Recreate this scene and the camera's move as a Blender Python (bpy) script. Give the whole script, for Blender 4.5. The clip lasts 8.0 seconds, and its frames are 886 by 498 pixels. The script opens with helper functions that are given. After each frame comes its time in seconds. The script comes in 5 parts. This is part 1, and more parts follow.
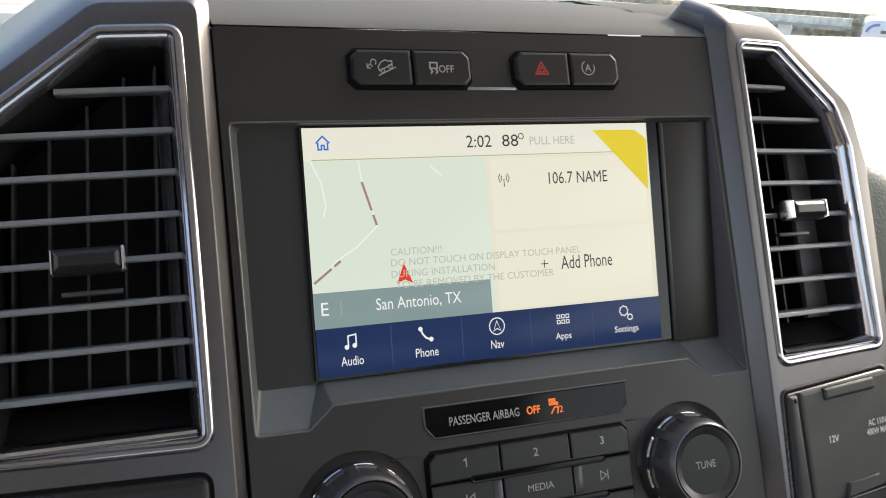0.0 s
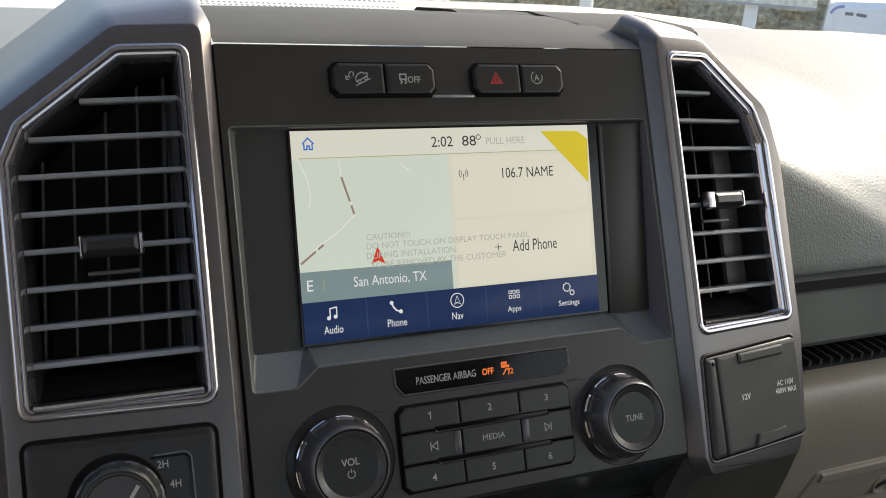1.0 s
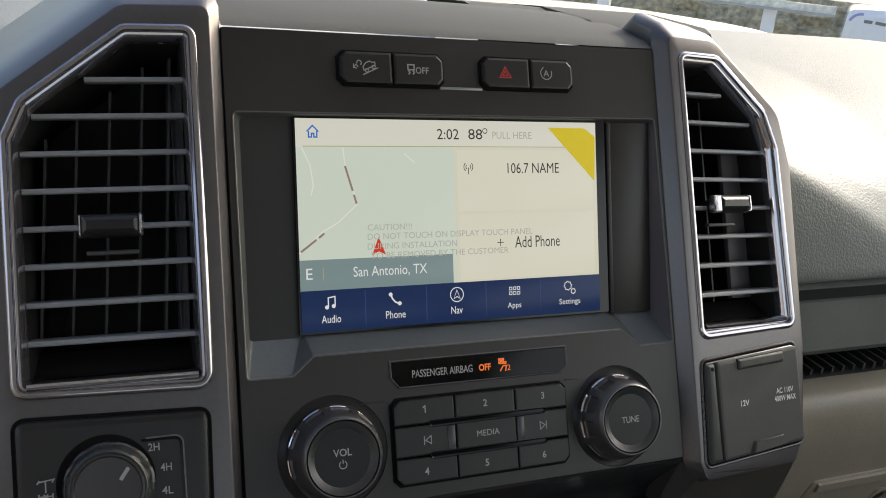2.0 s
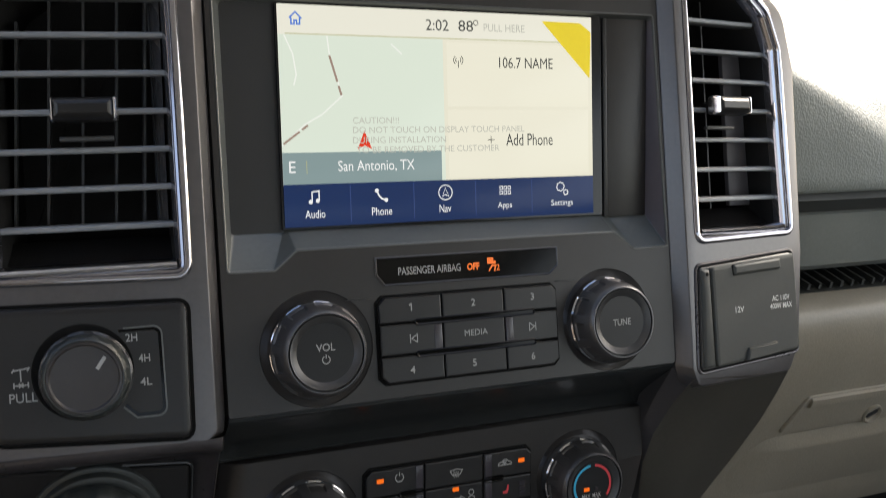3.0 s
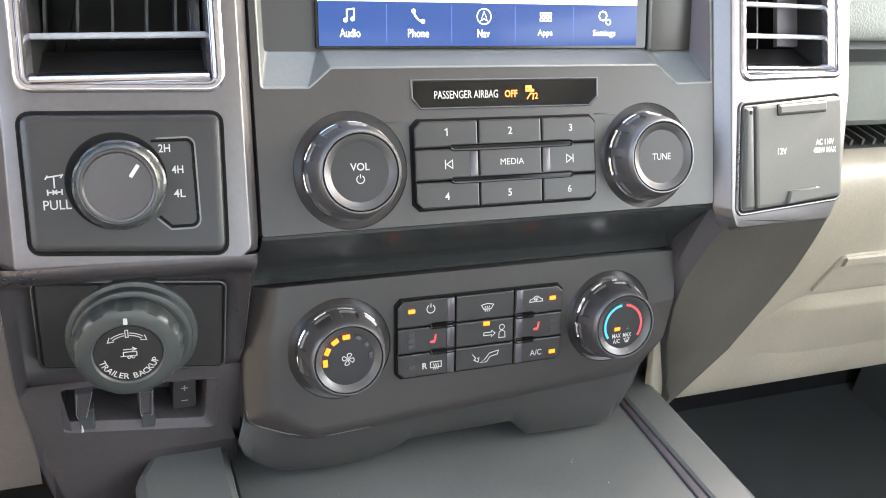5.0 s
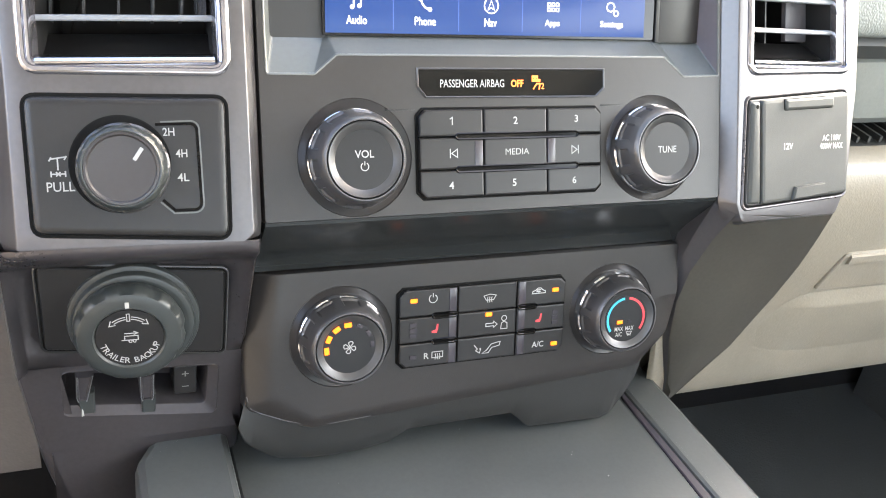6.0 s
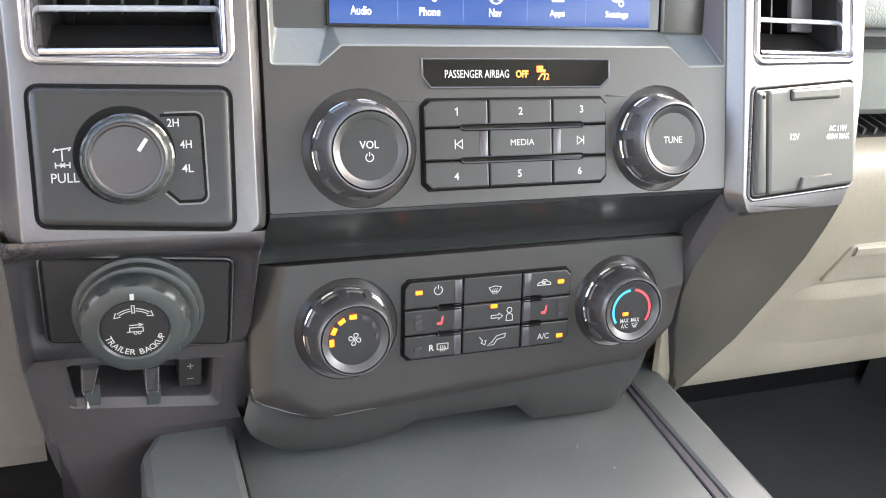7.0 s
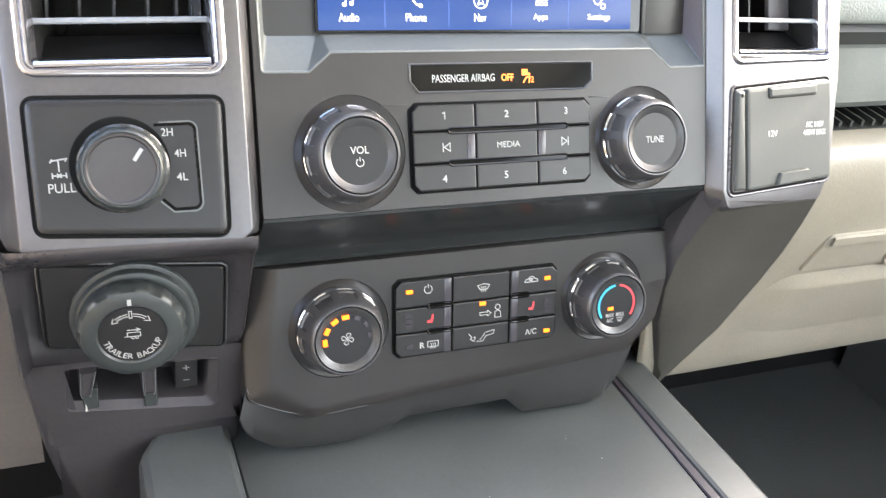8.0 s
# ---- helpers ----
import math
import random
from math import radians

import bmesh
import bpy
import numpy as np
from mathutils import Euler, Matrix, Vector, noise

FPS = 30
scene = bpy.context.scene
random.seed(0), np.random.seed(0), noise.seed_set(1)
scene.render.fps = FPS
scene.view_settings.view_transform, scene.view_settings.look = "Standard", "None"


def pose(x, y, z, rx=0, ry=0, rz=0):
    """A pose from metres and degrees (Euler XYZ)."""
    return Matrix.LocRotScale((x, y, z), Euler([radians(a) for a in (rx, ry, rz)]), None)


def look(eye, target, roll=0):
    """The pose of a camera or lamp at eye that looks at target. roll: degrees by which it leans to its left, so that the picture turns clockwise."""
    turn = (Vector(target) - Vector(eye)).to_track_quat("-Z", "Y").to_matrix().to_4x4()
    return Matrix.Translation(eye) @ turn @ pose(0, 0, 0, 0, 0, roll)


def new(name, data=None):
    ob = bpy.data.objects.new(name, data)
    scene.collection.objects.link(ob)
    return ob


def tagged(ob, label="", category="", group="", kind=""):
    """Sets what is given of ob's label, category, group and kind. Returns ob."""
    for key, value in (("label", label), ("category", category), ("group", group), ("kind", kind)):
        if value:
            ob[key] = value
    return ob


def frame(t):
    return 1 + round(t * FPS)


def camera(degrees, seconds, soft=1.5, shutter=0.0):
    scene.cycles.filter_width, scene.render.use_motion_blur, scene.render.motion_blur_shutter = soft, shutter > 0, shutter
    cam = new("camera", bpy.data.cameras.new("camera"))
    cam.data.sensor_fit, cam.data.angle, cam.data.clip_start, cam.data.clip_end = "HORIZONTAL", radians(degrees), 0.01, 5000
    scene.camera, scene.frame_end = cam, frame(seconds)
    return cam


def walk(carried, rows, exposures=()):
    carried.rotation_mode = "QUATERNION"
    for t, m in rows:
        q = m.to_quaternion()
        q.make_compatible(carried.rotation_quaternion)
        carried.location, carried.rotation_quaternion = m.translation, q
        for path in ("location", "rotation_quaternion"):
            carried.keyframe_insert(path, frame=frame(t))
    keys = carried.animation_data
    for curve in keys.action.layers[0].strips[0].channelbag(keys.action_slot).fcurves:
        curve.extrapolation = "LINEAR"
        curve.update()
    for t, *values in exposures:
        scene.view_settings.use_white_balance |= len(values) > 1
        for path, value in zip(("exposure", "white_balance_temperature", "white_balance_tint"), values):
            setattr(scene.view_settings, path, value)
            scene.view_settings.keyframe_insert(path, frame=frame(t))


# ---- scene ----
# The frame of the centre stack: x across the dash, y into it, z up along its face, which leans back by 24 degrees.
LEAN = 24.0
STACK = Matrix.Translation((0, 0, 1.4)) @ Matrix.Rotation(radians(-LEAN), 4, "X")

cam = camera(50.68, 8.0, soft=1.0, shutter=0.25)
PATH = [
    (0, (-0.1872, -0.3768, 0.0710), (-0.0356, -0.0082, 0.1047), -5.98),
    (0.5, (-0.2073, -0.4185, 0.0723), (-0.0449, -0.0538, 0.0979), -6.79),
    (1, (-0.2123, -0.4424, 0.0692), (-0.0498, -0.0776, 0.0919), -6.02),
    (2.3, (-0.2055, -0.4403, 0.0688), (-0.0468, -0.0736, 0.0887), -3.42),
    (2.5, (-0.2035, -0.4374, 0.0619), (-0.0451, -0.0707, 0.0822), -3.42),
    (3, (-0.1968, -0.4303, 0.0457), (-0.0398, -0.0624, 0.0415), -3.33),
    (3.5, (-0.1944, -0.4222, 0.0322), (-0.0416, -0.0540, -0.0017), -3.18),
    (4, (-0.1961, -0.4214, 0.0160), (-0.0460, -0.0532, -0.0284), -3.23),
    (4.5, (-0.2013, -0.4214, 0.0119), (-0.0546, -0.0522, -0.0348), -2.91),
    (6, (-0.2017, -0.4202, 0.0083), (-0.0578, -0.0503, -0.0413), -1.38),
    (6.5, (-0.2018, -0.4193, 0.0050), (-0.0593, -0.0490, -0.0453), -1.39),
    (7, (-0.2019, -0.4191, 0.0057), (-0.0597, -0.0487, -0.0454), -1.55),
    (7.5, (-0.2037, -0.4166, 0.0068), (-0.0613, -0.0463, -0.0444), -1.90),
    (7.8, (-0.2075, -0.4245, 0.0191), (-0.0658, -0.0543, -0.0345), -2.14),
    (8, (-0.2085, -0.4269, 0.0141), (-0.0598, -0.0600, -0.0429), -2.28),
]
walk(cam, [(t, STACK @ look(eye, target, roll)) for t, eye, target, roll in PATH],
     exposures=[(0, 1.6), (0.5, 1.31), (1.2, 1.31), (2.6, 1.15), (3.2, 2.04), (3.8, 3.17), (4.5, 3.98), (6, 4.03), (7, 4.16), (8, 4.12)])

# ---- daylight ----
world = bpy.data.worlds.new("sky")
world.use_nodes = True
scene.world = world
SUN_UP, SUN_TURN = radians(28), radians(72)  # height; turn from straight ahead towards the passenger side
sky = world.node_tree.nodes.new("ShaderNodeTexSky")
sky.sky_type, sky.sun_disc = "NISHITA", False
sky.sun_elevation, sky.sun_rotation = SUN_UP, SUN_TURN
sky.dust_density, sky.ozone_density = 4.0, 0.8
back = world.node_tree.nodes["Background"]
back.inputs["Strength"].default_value = 0.14
world.node_tree.links.new(sky.outputs["Color"], back.inputs["Color"])
sun = new("sun", bpy.data.lights.new("sun", "SUN"))
sun.data.energy, sun.data.angle, sun.data.color = 1.5, radians(0.6), (1.0, 0.95, 0.86)
sun_from = Vector((math.sin(SUN_TURN) * math.cos(SUN_UP), math.cos(SUN_TURN) * math.cos(SUN_UP), math.sin(SUN_UP)))
sun.matrix_world = look(sun_from * 20, (0, 0, 0))

# daylight of the lot in the window openings of the cab
for name, spot_at, aim, wide, high, watts, tint in (("rear_window_light", (0, -1.98, 1.76), (0, 0, 1.5), 1.40, 0.46, 0.35, (1.0, 0.97, 0.92)),
                                                    ("driver_window_light", (-0.88, -0.75, 1.76), (0, -0.3, 1.5), 1.80, 0.46, 0.44, (0.95, 0.94, 1.0)),
                                                    ("passenger_window_light", (0.88, -0.75, 1.76), (0, -0.3, 1.5), 1.80, 0.46, 1.6, (1.0, 0.97, 0.84))):
    lit = new(name, bpy.data.lights.new(name, "AREA"))
    lit.data.shape, lit.data.size, lit.data.size_y, lit.data.energy, lit.data.color = "RECTANGLE", wide, high, watts, tint
    flat = Vector((aim[0], aim[1], 0)) - Vector((spot_at[0], spot_at[1], 0))
    lit.matrix_world = look(spot_at, Vector(spot_at) + (Vector((0, 1, 0)) if "rear" in name else Vector((flat.x, 0, 0))))


# ---- materials ----
def material(name, color, rough=0.5, metal=0.0, grain=0.0, grain_size=0.0006, leather=0.0, leather_size=0.0016, leather_depth=0.35, vary=0.15, glow=None, power=0.0,
             coat=0.0, specular=0.5, coat_rough=0.05):
    """A procedural surface: colour with a soft variation at two scales, roughness variation, and a fine grain or leather relief."""
    m = bpy.data.materials.new(name)
    m.use_nodes = True
    nodes, links = m.node_tree.nodes, m.node_tree.links
    p = nodes["Principled BSDF"]
    p.inputs["Metallic"].default_value, p.inputs["Roughness"].default_value = metal, rough
    p.inputs["Specular IOR Level"].default_value, p.inputs["Coat Weight"].default_value, p.inputs["Coat Roughness"].default_value = specular, coat, coat_rough
    p.inputs["Base Color"].default_value = (*color, 1)
    place = nodes.new("ShaderNodeTexCoord")
    if vary:
        big, small = nodes.new("ShaderNodeTexNoise"), nodes.new("ShaderNodeTexNoise")
        big.inputs["Scale"].default_value, small.inputs["Scale"].default_value = 14, 420
        big.inputs["Detail"].default_value = 5
        mixed = nodes.new("ShaderNodeMath")
        mixed.operation = "MULTIPLY_ADD"
        mixed.inputs[1].default_value = 0.5
        for n in (big, small):
            links.new(place.outputs["Object"], n.inputs["Vector"])
        links.new(small.outputs["Fac"], mixed.inputs[0])
        links.new(big.outputs["Fac"], mixed.inputs[2])
        span = nodes.new("ShaderNodeMapRange")
        span.inputs["From Min"].default_value, span.inputs["From Max"].default_value = 0.45, 1.05
        span.inputs["To Min"].default_value, span.inputs["To Max"].default_value = 1 - vary, 1 + vary
        links.new(mixed.outputs[0], span.inputs["Value"])
        tint = nodes.new("ShaderNodeMix")
        tint.data_type, tint.blend_type = "RGBA", "MULTIPLY"
        tint.inputs["Factor"].default_value = 1
        tint.inputs["A"].default_value = (*color, 1)
        links.new(span.outputs["Result"], tint.inputs["B"])
        links.new(tint.outputs["Result"], p.inputs["Base Color"])
        worn = nodes.new("ShaderNodeMath")
        worn.operation = "MULTIPLY"
        worn.inputs[1].default_value = rough
        links.new(span.outputs["Result"], worn.inputs[0])
        links.new(worn.outputs[0], p.inputs["Roughness"])
    if grain or leather:
        bump = nodes.new("ShaderNodeBump")
        if leather:
            tex = nodes.new("ShaderNodeTexVoronoi")
            tex.feature = "SMOOTH_F1"
            tex.inputs["Scale"].default_value = 1 / leather_size
            bump.inputs["Distance"].default_value = leather_size * leather_depth
            bump.invert = True
            links.new(tex.outputs["Distance"], bump.inputs["Height"])
        else:
            tex = nodes.new("ShaderNodeTexNoise")
            tex.inputs["Scale"].default_value = 1 / grain_size
            tex.inputs["Detail"].default_value = 3
            bump.inputs["Distance"].default_value = grain_size * 0.3
            links.new(tex.outputs["Fac"], bump.inputs["Height"])
        bump.inputs["Strength"].default_value = leather or grain
        links.new(place.outputs["Object"], tex.inputs["Vector"])
        links.new(bump.outputs["Normal"], p.inputs["Normal"])
    if glow:
        p.inputs["Emission Color"].default_value, p.inputs["Emission Strength"].default_value = (*glow, 1), power
    return m


PANEL = material("charcoal_plastic", (0.0205, 0.0186, 0.0180), 0.37, grain=0.25, specular=0.40)
# PANEL made cooler and lighter: the skirt's window sheen is put into colour
COOL = material("panel_plastic_cool_sheen", (0.0235, 0.0240, 0.0236), 0.37, grain=0.25, specular=0.45)
GLOSS = material("gloss_black_plastic", (0.006, 0.006, 0.007), 0.16, vary=0.1, specular=0.3)
BAND = material("undercut_plastic", (0.019, 0.021, 0.0215), 0.22, vary=0, specular=0.6)
LEDGE = material("grey_satin_plastic", (0.098, 0.106, 0.104), 0.36, metal=0.25, grain=0.15)
LIP = material("satin_and_highlight_edge", (0.115, 0.118, 0.115), 0.34, metal=0.5, vary=0.1)
# paler than LEDGE: driver-window light on this facet is put into the colour
FLANK = material("mauve_window_lit_satin", (0.15, 0.138, 0.158), 0.34, metal=0.4, vary=0.08)
LENS = material("black_lens", (0.004, 0.004, 0.004), 0.10, vary=0.05, specular=0.15)
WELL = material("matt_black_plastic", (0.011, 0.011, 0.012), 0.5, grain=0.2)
TRIM = material("warm_silver_paint", (0.086, 0.081, 0.084), 0.36, metal=0.60, grain=0.12, grain_size=0.0003, coat=0.45, coat_rough=0.30)
# TRIM browned: the warm reflection on the pod's tail is put into this colour
TAIL = material("trim_paint_warm_reflection", (0.108, 0.100, 0.084), 0.30, metal=0.5, grain=0.06, grain_size=0.0003)
# TRIM with the lower pod's shade put into its colour; the levers share it
LOWER = material("shaded_trim_and_dark_plastic", (0.076, 0.070, 0.075), 0.29, metal=0.6, grain=0.03, grain_size=0.0003)
CAP = material("dark_grey_soft_plastic", (0.112, 0.114, 0.108), 0.70, grain=0.4, grain_size=0.0005, specular=0.08)
KEY = material("key_plastic", (0.014, 0.0135, 0.014), 0.36, grain=0.15, specular=0.38)
GAP = material("gap_black", (0.006, 0.006, 0.006), 0.8, vary=0, specular=0.08)
CHROME = material("chrome", (0.90, 0.90, 0.92), 0.22, metal=1.0, vary=0.04)
SMOKED = material("smoked_chrome", (0.37, 0.36, 0.385), 0.09, metal=0.9, vary=0.06)
SATIN = material("satin_silver", (0.30, 0.31, 0.32), 0.33, metal=0.85, vary=0.08)
RIM = material("dark_rim", (0.065, 0.065, 0.067), 0.36, metal=0.6, vary=0.08)
FIN = material("fin_plastic", (0.044, 0.045, 0.047), 0.5, vary=0.1)
GRIP = material("dark_satin_grip", (0.080, 0.078, 0.081), 0.34, metal=0.55, vary=0.06)
EDGE = material("smoked_chrome_edge", (0.58, 0.58, 0.61), 0.13, metal=1.0, vary=0.05)
STRIP = material("gloss_purple_grey", (0.036, 0.032, 0.039), 0.26, vary=0.05)
FACE = material("knob_face_plastic", (0.007, 0.007, 0.008), 0.40, grain=0.2, specular=0.35)
TOP = material("knob_top_plastic", (0.032, 0.029, 0.030), 0.34, grain=0.2)
RUBBER = material("grey_rubber", (0.026, 0.030, 0.030), 0.40, grain=0.3)
SLAT = material("slat_plastic", (0.20, 0.21, 0.225), 0.36, vary=0.1)
DUCT = material("duct_black", (0.015, 0.0145, 0.0145), 0.7, specular=0.2)
INK = material("white_ink", (0.34, 0.34, 0.335), 0.6, vary=0)
INK_PALE = material("pale_ink", (0.62, 0.62, 0.61), 0.6, vary=0)
INK_GREY = material("grey_ink", (0.20, 0.20, 0.20), 0.6, vary=0)
INK_RED = material("red_ink", (0.45, 0.02, 0.02), 0.5, vary=0)
AMBER = material("amber_lamp", (0.10, 0.03, 0.0), 0.4, vary=0, glow=(1.0, 0.16, 0.0), power=0.28)
ORANGE = material("orange_lamp", (0.3, 0.08, 0.01), 0.4, vary=0, glow=(1.0, 0.17, 0.01), power=0.26)
COLD_BLUE = material("blue_mark", (0.03, 0.35, 0.55), 0.5, vary=0)
HOT_RED = material("red_mark", (0.55, 0.04, 0.05), 0.5, vary=0)
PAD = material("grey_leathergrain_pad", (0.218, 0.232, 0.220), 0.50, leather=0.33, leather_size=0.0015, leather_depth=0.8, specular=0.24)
MIDBAND = material("grey_smooth_dash_plastic", (0.172, 0.180, 0.168), 0.42, leather=0.15, leather_size=0.0009)
RIBBED = material("dark_ribbed_plastic", (0.026, 0.028, 0.027), 0.5, grain=0.2)
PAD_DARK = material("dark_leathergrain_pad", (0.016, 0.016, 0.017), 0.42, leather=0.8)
# BEIGE darkened: the shade on the knee panel is put into this colour
KNEE = material("shaded_beige_plastic", (0.125, 0.113, 0.103), 0.5, leather=0.22, leather_size=0.0014)
BEIGE = material("beige_plastic", (0.256, 0.229, 0.182), 0.42, leather=0.22, leather_size=0.0014)
COVER = material("outlet_cover_plastic", (0.060, 0.062, 0.058), 0.60, grain=0.35, specular=0.25)
TRAY = material("console_grey_plastic", (0.056, 0.061, 0.062), 0.34, leather=0.04, leather_size=0.0009)
CARPET = material("black_carpet", (0.062, 0.069, 0.074), 0.95, grain=1.0, grain_size=0.003)
LINER = material("light_headliner", (0.70, 0.68, 0.64), 0.9, grain=0.5, grain_size=0.002)
CABIN = material("cabin_beige_cloth", (0.24, 0.215, 0.18), 0.85, grain=0.5, grain_size=0.002)


# ---- building helpers ----
ORIGIN = {}


def thing(name, base, label, category, group="", kind="", on_stack=True):
    """An Empty at the base of a thing; base is in the stack's frame, or in the world's."""
    ob = new(name)
    ob.empty_display_size = 0.02
    ob.matrix_world = (STACK if on_stack else Matrix.Identity(4)) @ Matrix.Translation(base)
    ORIGIN[ob] = Vector(base)
    return tagged(ob, label, category, group, kind)


def finish(bm, name, mat, angle=32):
    bmesh.ops.remove_doubles(bm, verts=bm.verts, dist=2e-6)
    bmesh.ops.recalc_face_normals(bm, faces=bm.faces)
    me = bpy.data.meshes.new(name)
    bm.to_mesh(me)
    bm.free()
    me.set_sharp_from_angle(angle=radians(angle))
    for poly in me.polygons:  # flat fronts keep a crisp border
        if poly.loop_total > 6:
            for i in poly.loop_indices:
                me.edges[me.loops[i].edge_index].use_edge_sharp = True
    me.materials.append(mat)
    return me


def part(name, bm, mat, parent, label="", angle=32):
    """One mesh under a thing or a part; the bmesh is in the thing's own frame (stack or world)."""
    base = ORIGIN[parent]
    bmesh.ops.translate(bm, verts=bm.verts, vec=-base)
    ob = new(name, finish(bm, name, mat, angle))
    ob.parent = parent
    ORIGIN[ob] = base
    return tagged(ob, label)


def solid(name, bm, mat, label, category, kind="structure", on_stack=False, angle=32):
    """A thing that is one mesh."""
    ob = new(name, finish(bm, name, mat, angle))
    if on_stack:
        ob.matrix_world = STACK
    ORIGIN[ob] = Vector()
    return tagged(ob, label, category, "", kind)


def plane(origin, across=(1, 0, 0), up=(0, 0, 1)):
    """A frame u (across), v (up), w (towards the viewer) on a surface."""
    u = Vector(across).normalized()
    v = Vector(up)
    v = (v - u * v.dot(u)).normalized()
    w = u.cross(v)
    m = Matrix((u, v, w)).transposed().to_4x4()
    return Matrix.Translation(origin) @ m


def area(poly):
    return sum(a[0] * b[1] - b[0] * a[1] for a, b in zip(poly, poly[1:] + poly[:1])) / 2


def rounded(poly, r, n=4):
    """A polygon with its corners rounded; r is one radius or one for each corner."""
    rs = r if isinstance(r, (list, tuple)) else [r] * len(poly)
    out = []
    for i, c in enumerate(poly):
        a, b, c = Vector(poly[i - 1]), Vector(poly[(i + 1) % len(poly)]), Vector(c)
        d1, d2 = (a - c), (b - c)
        if rs[i] <= 0:
            out.append((c.x, c.y))
            continue
        half = d1.angle(d2) / 2
        cut = min(rs[i] / math.tan(half), 0.48 * min(d1.length, d2.length))
        p, q = c + d1.normalized() * cut, c + d2.normalized() * cut
        for k in range(n + 1):
            t = k / n
            s = p * (1 - t) ** 2 + c * 2 * t * (1 - t) + q * t ** 2
            out.append((s.x, s.y))
    return out


def box2(x0, z0, x1, z1):
    return [(x0, z0), (x1, z0), (x1, z1), (x0, z1)]


def inset(poly, d):
    """The polygon moved inwards by d, corner by corner; runs that would turn over shrink to a point."""
    if not d:
        return list(poly)
    sign = 1 if area(poly) > 0 else -1
    out = []
    for i, c in enumerate(poly):
        a, b, c = Vector(poly[i - 1]), Vector(poly[(i + 1) % len(poly)]), Vector(c)
        e1, e2 = (c - a).normalized(), (b - c).normalized()
        n1, n2 = Vector((-e1.y, e1.x)) * sign, Vector((-e2.y, e2.x)) * sign
        m = n1 + n2
        m = m / max(m.dot(n1), 0.35) if m.length > 1e-9 else n1
        out.append(c + m * d)
    n = len(out)
    for _ in range(12):
        runs, turned_over = [], [(out[(i + 1) % n] - out[i]).dot(Vector(poly[(i + 1) % n]) - Vector(poly[i])) < -1e-12 for i in range(n)]
        if not any(turned_over):
            break
        start = turned_over.index(False)
        i = 0
        while i < n:
            k = (start + i) % n
            if turned_over[k]:
                group = [k]
                while turned_over[group[-1]]:
                    group.append((group[-1] + 1) % n)
                runs.append(group)
                i += len(group) - 1
            else:
                i += 1
        for group in runs:
            mid = (out[group[0]] + out[group[-1]]) / 2
            for k in group:
                out[k] = mid.copy()
    return [(q.x, q.y) for q in out]


def loft(bm, rings, cap0=False, cap1=False, closed=True):
    """Bands of quads between rings of equal length."""
    vs = [[bm.verts.new(p) for p in ring] for ring in rings]
    n = len(vs[0])
    for a, b in zip(vs, vs[1:]):
        for i in range(n if closed else n - 1):
            j = (i + 1) % n
            bm.faces.new((a[i], a[j], b[j], b[i])).smooth = True
    if cap0:
        bm.faces.new(vs[0])
    if cap1:
        bm.faces.new(vs[-1])
    return vs


def plate(poly, layers, m, cap0=False, cap1=True, bm=None):
    """Rings of a polygon at (inset, height) in the plane m, from the back to the front; the last is capped."""
    bm = bm or bmesh.new()
    loft(bm, [[m @ Vector((u, v, w)) for u, v in inset(poly, d)] for d, w in layers], cap0, cap1)
    return bm


def slab(poly, height, m, edge=0.0006, back=0.0, bm=None):
    """A plate with a small rounded front edge."""
    return plate(poly, [(0, back), (0, height - edge), (edge * 0.3, height - edge * 0.3), (edge, height)], m, bm=bm)


def sheet(outer, holes, m, w=0.0, bm=None):
    """A flat sheet with holes."""
    bm = bm or bmesh.new()
    edges = []
    for poly in (outer, *holes):
        vs = [bm.verts.new(m @ Vector((u, v, w))) for u, v in poly]
        edges += [bm.edges.new((vs[i - 1], vs[i])) for i in range(len(vs))]
    bmesh.ops.triangle_fill(bm, use_beauty=True, edges=edges)
    return bm


def turned(profile, m, n=48, lobes=0, depth=0.0, lobed=(0, 0), bm=None, capped=True):
    """A body of revolution about w from (radius, height); between the rings lobed, n flutes of a given depth."""
    bm = bm or bmesh.new()
    rings = []
    for k, (r, w) in enumerate(profile):
        ring = []
        for i in range(n):
            a = 2 * math.pi * i / n
            s = r
            if lobes and lobed[0] <= k <= lobed[1]:
                s -= depth * max(0.0, math.cos(lobes * a)) ** 0.6
            ring.append(m @ Vector((s * math.cos(a), s * math.sin(a), w)))
        rings.append(ring)
    loft(bm, rings, cap1=capped and profile[-1][0] > 0)
    return bm


def arc(cx, cy, r, a0, a1, n=12):
    return [(cx + r * math.cos(radians(a0 + (a1 - a0) * i / n)), cy + r * math.sin(radians(a0 + (a1 - a0) * i / n))) for i in range(n + 1)]


def circle(cx, cy, r, n=32):
    return arc(cx, cy, r, 0, 360, n)[:-1]


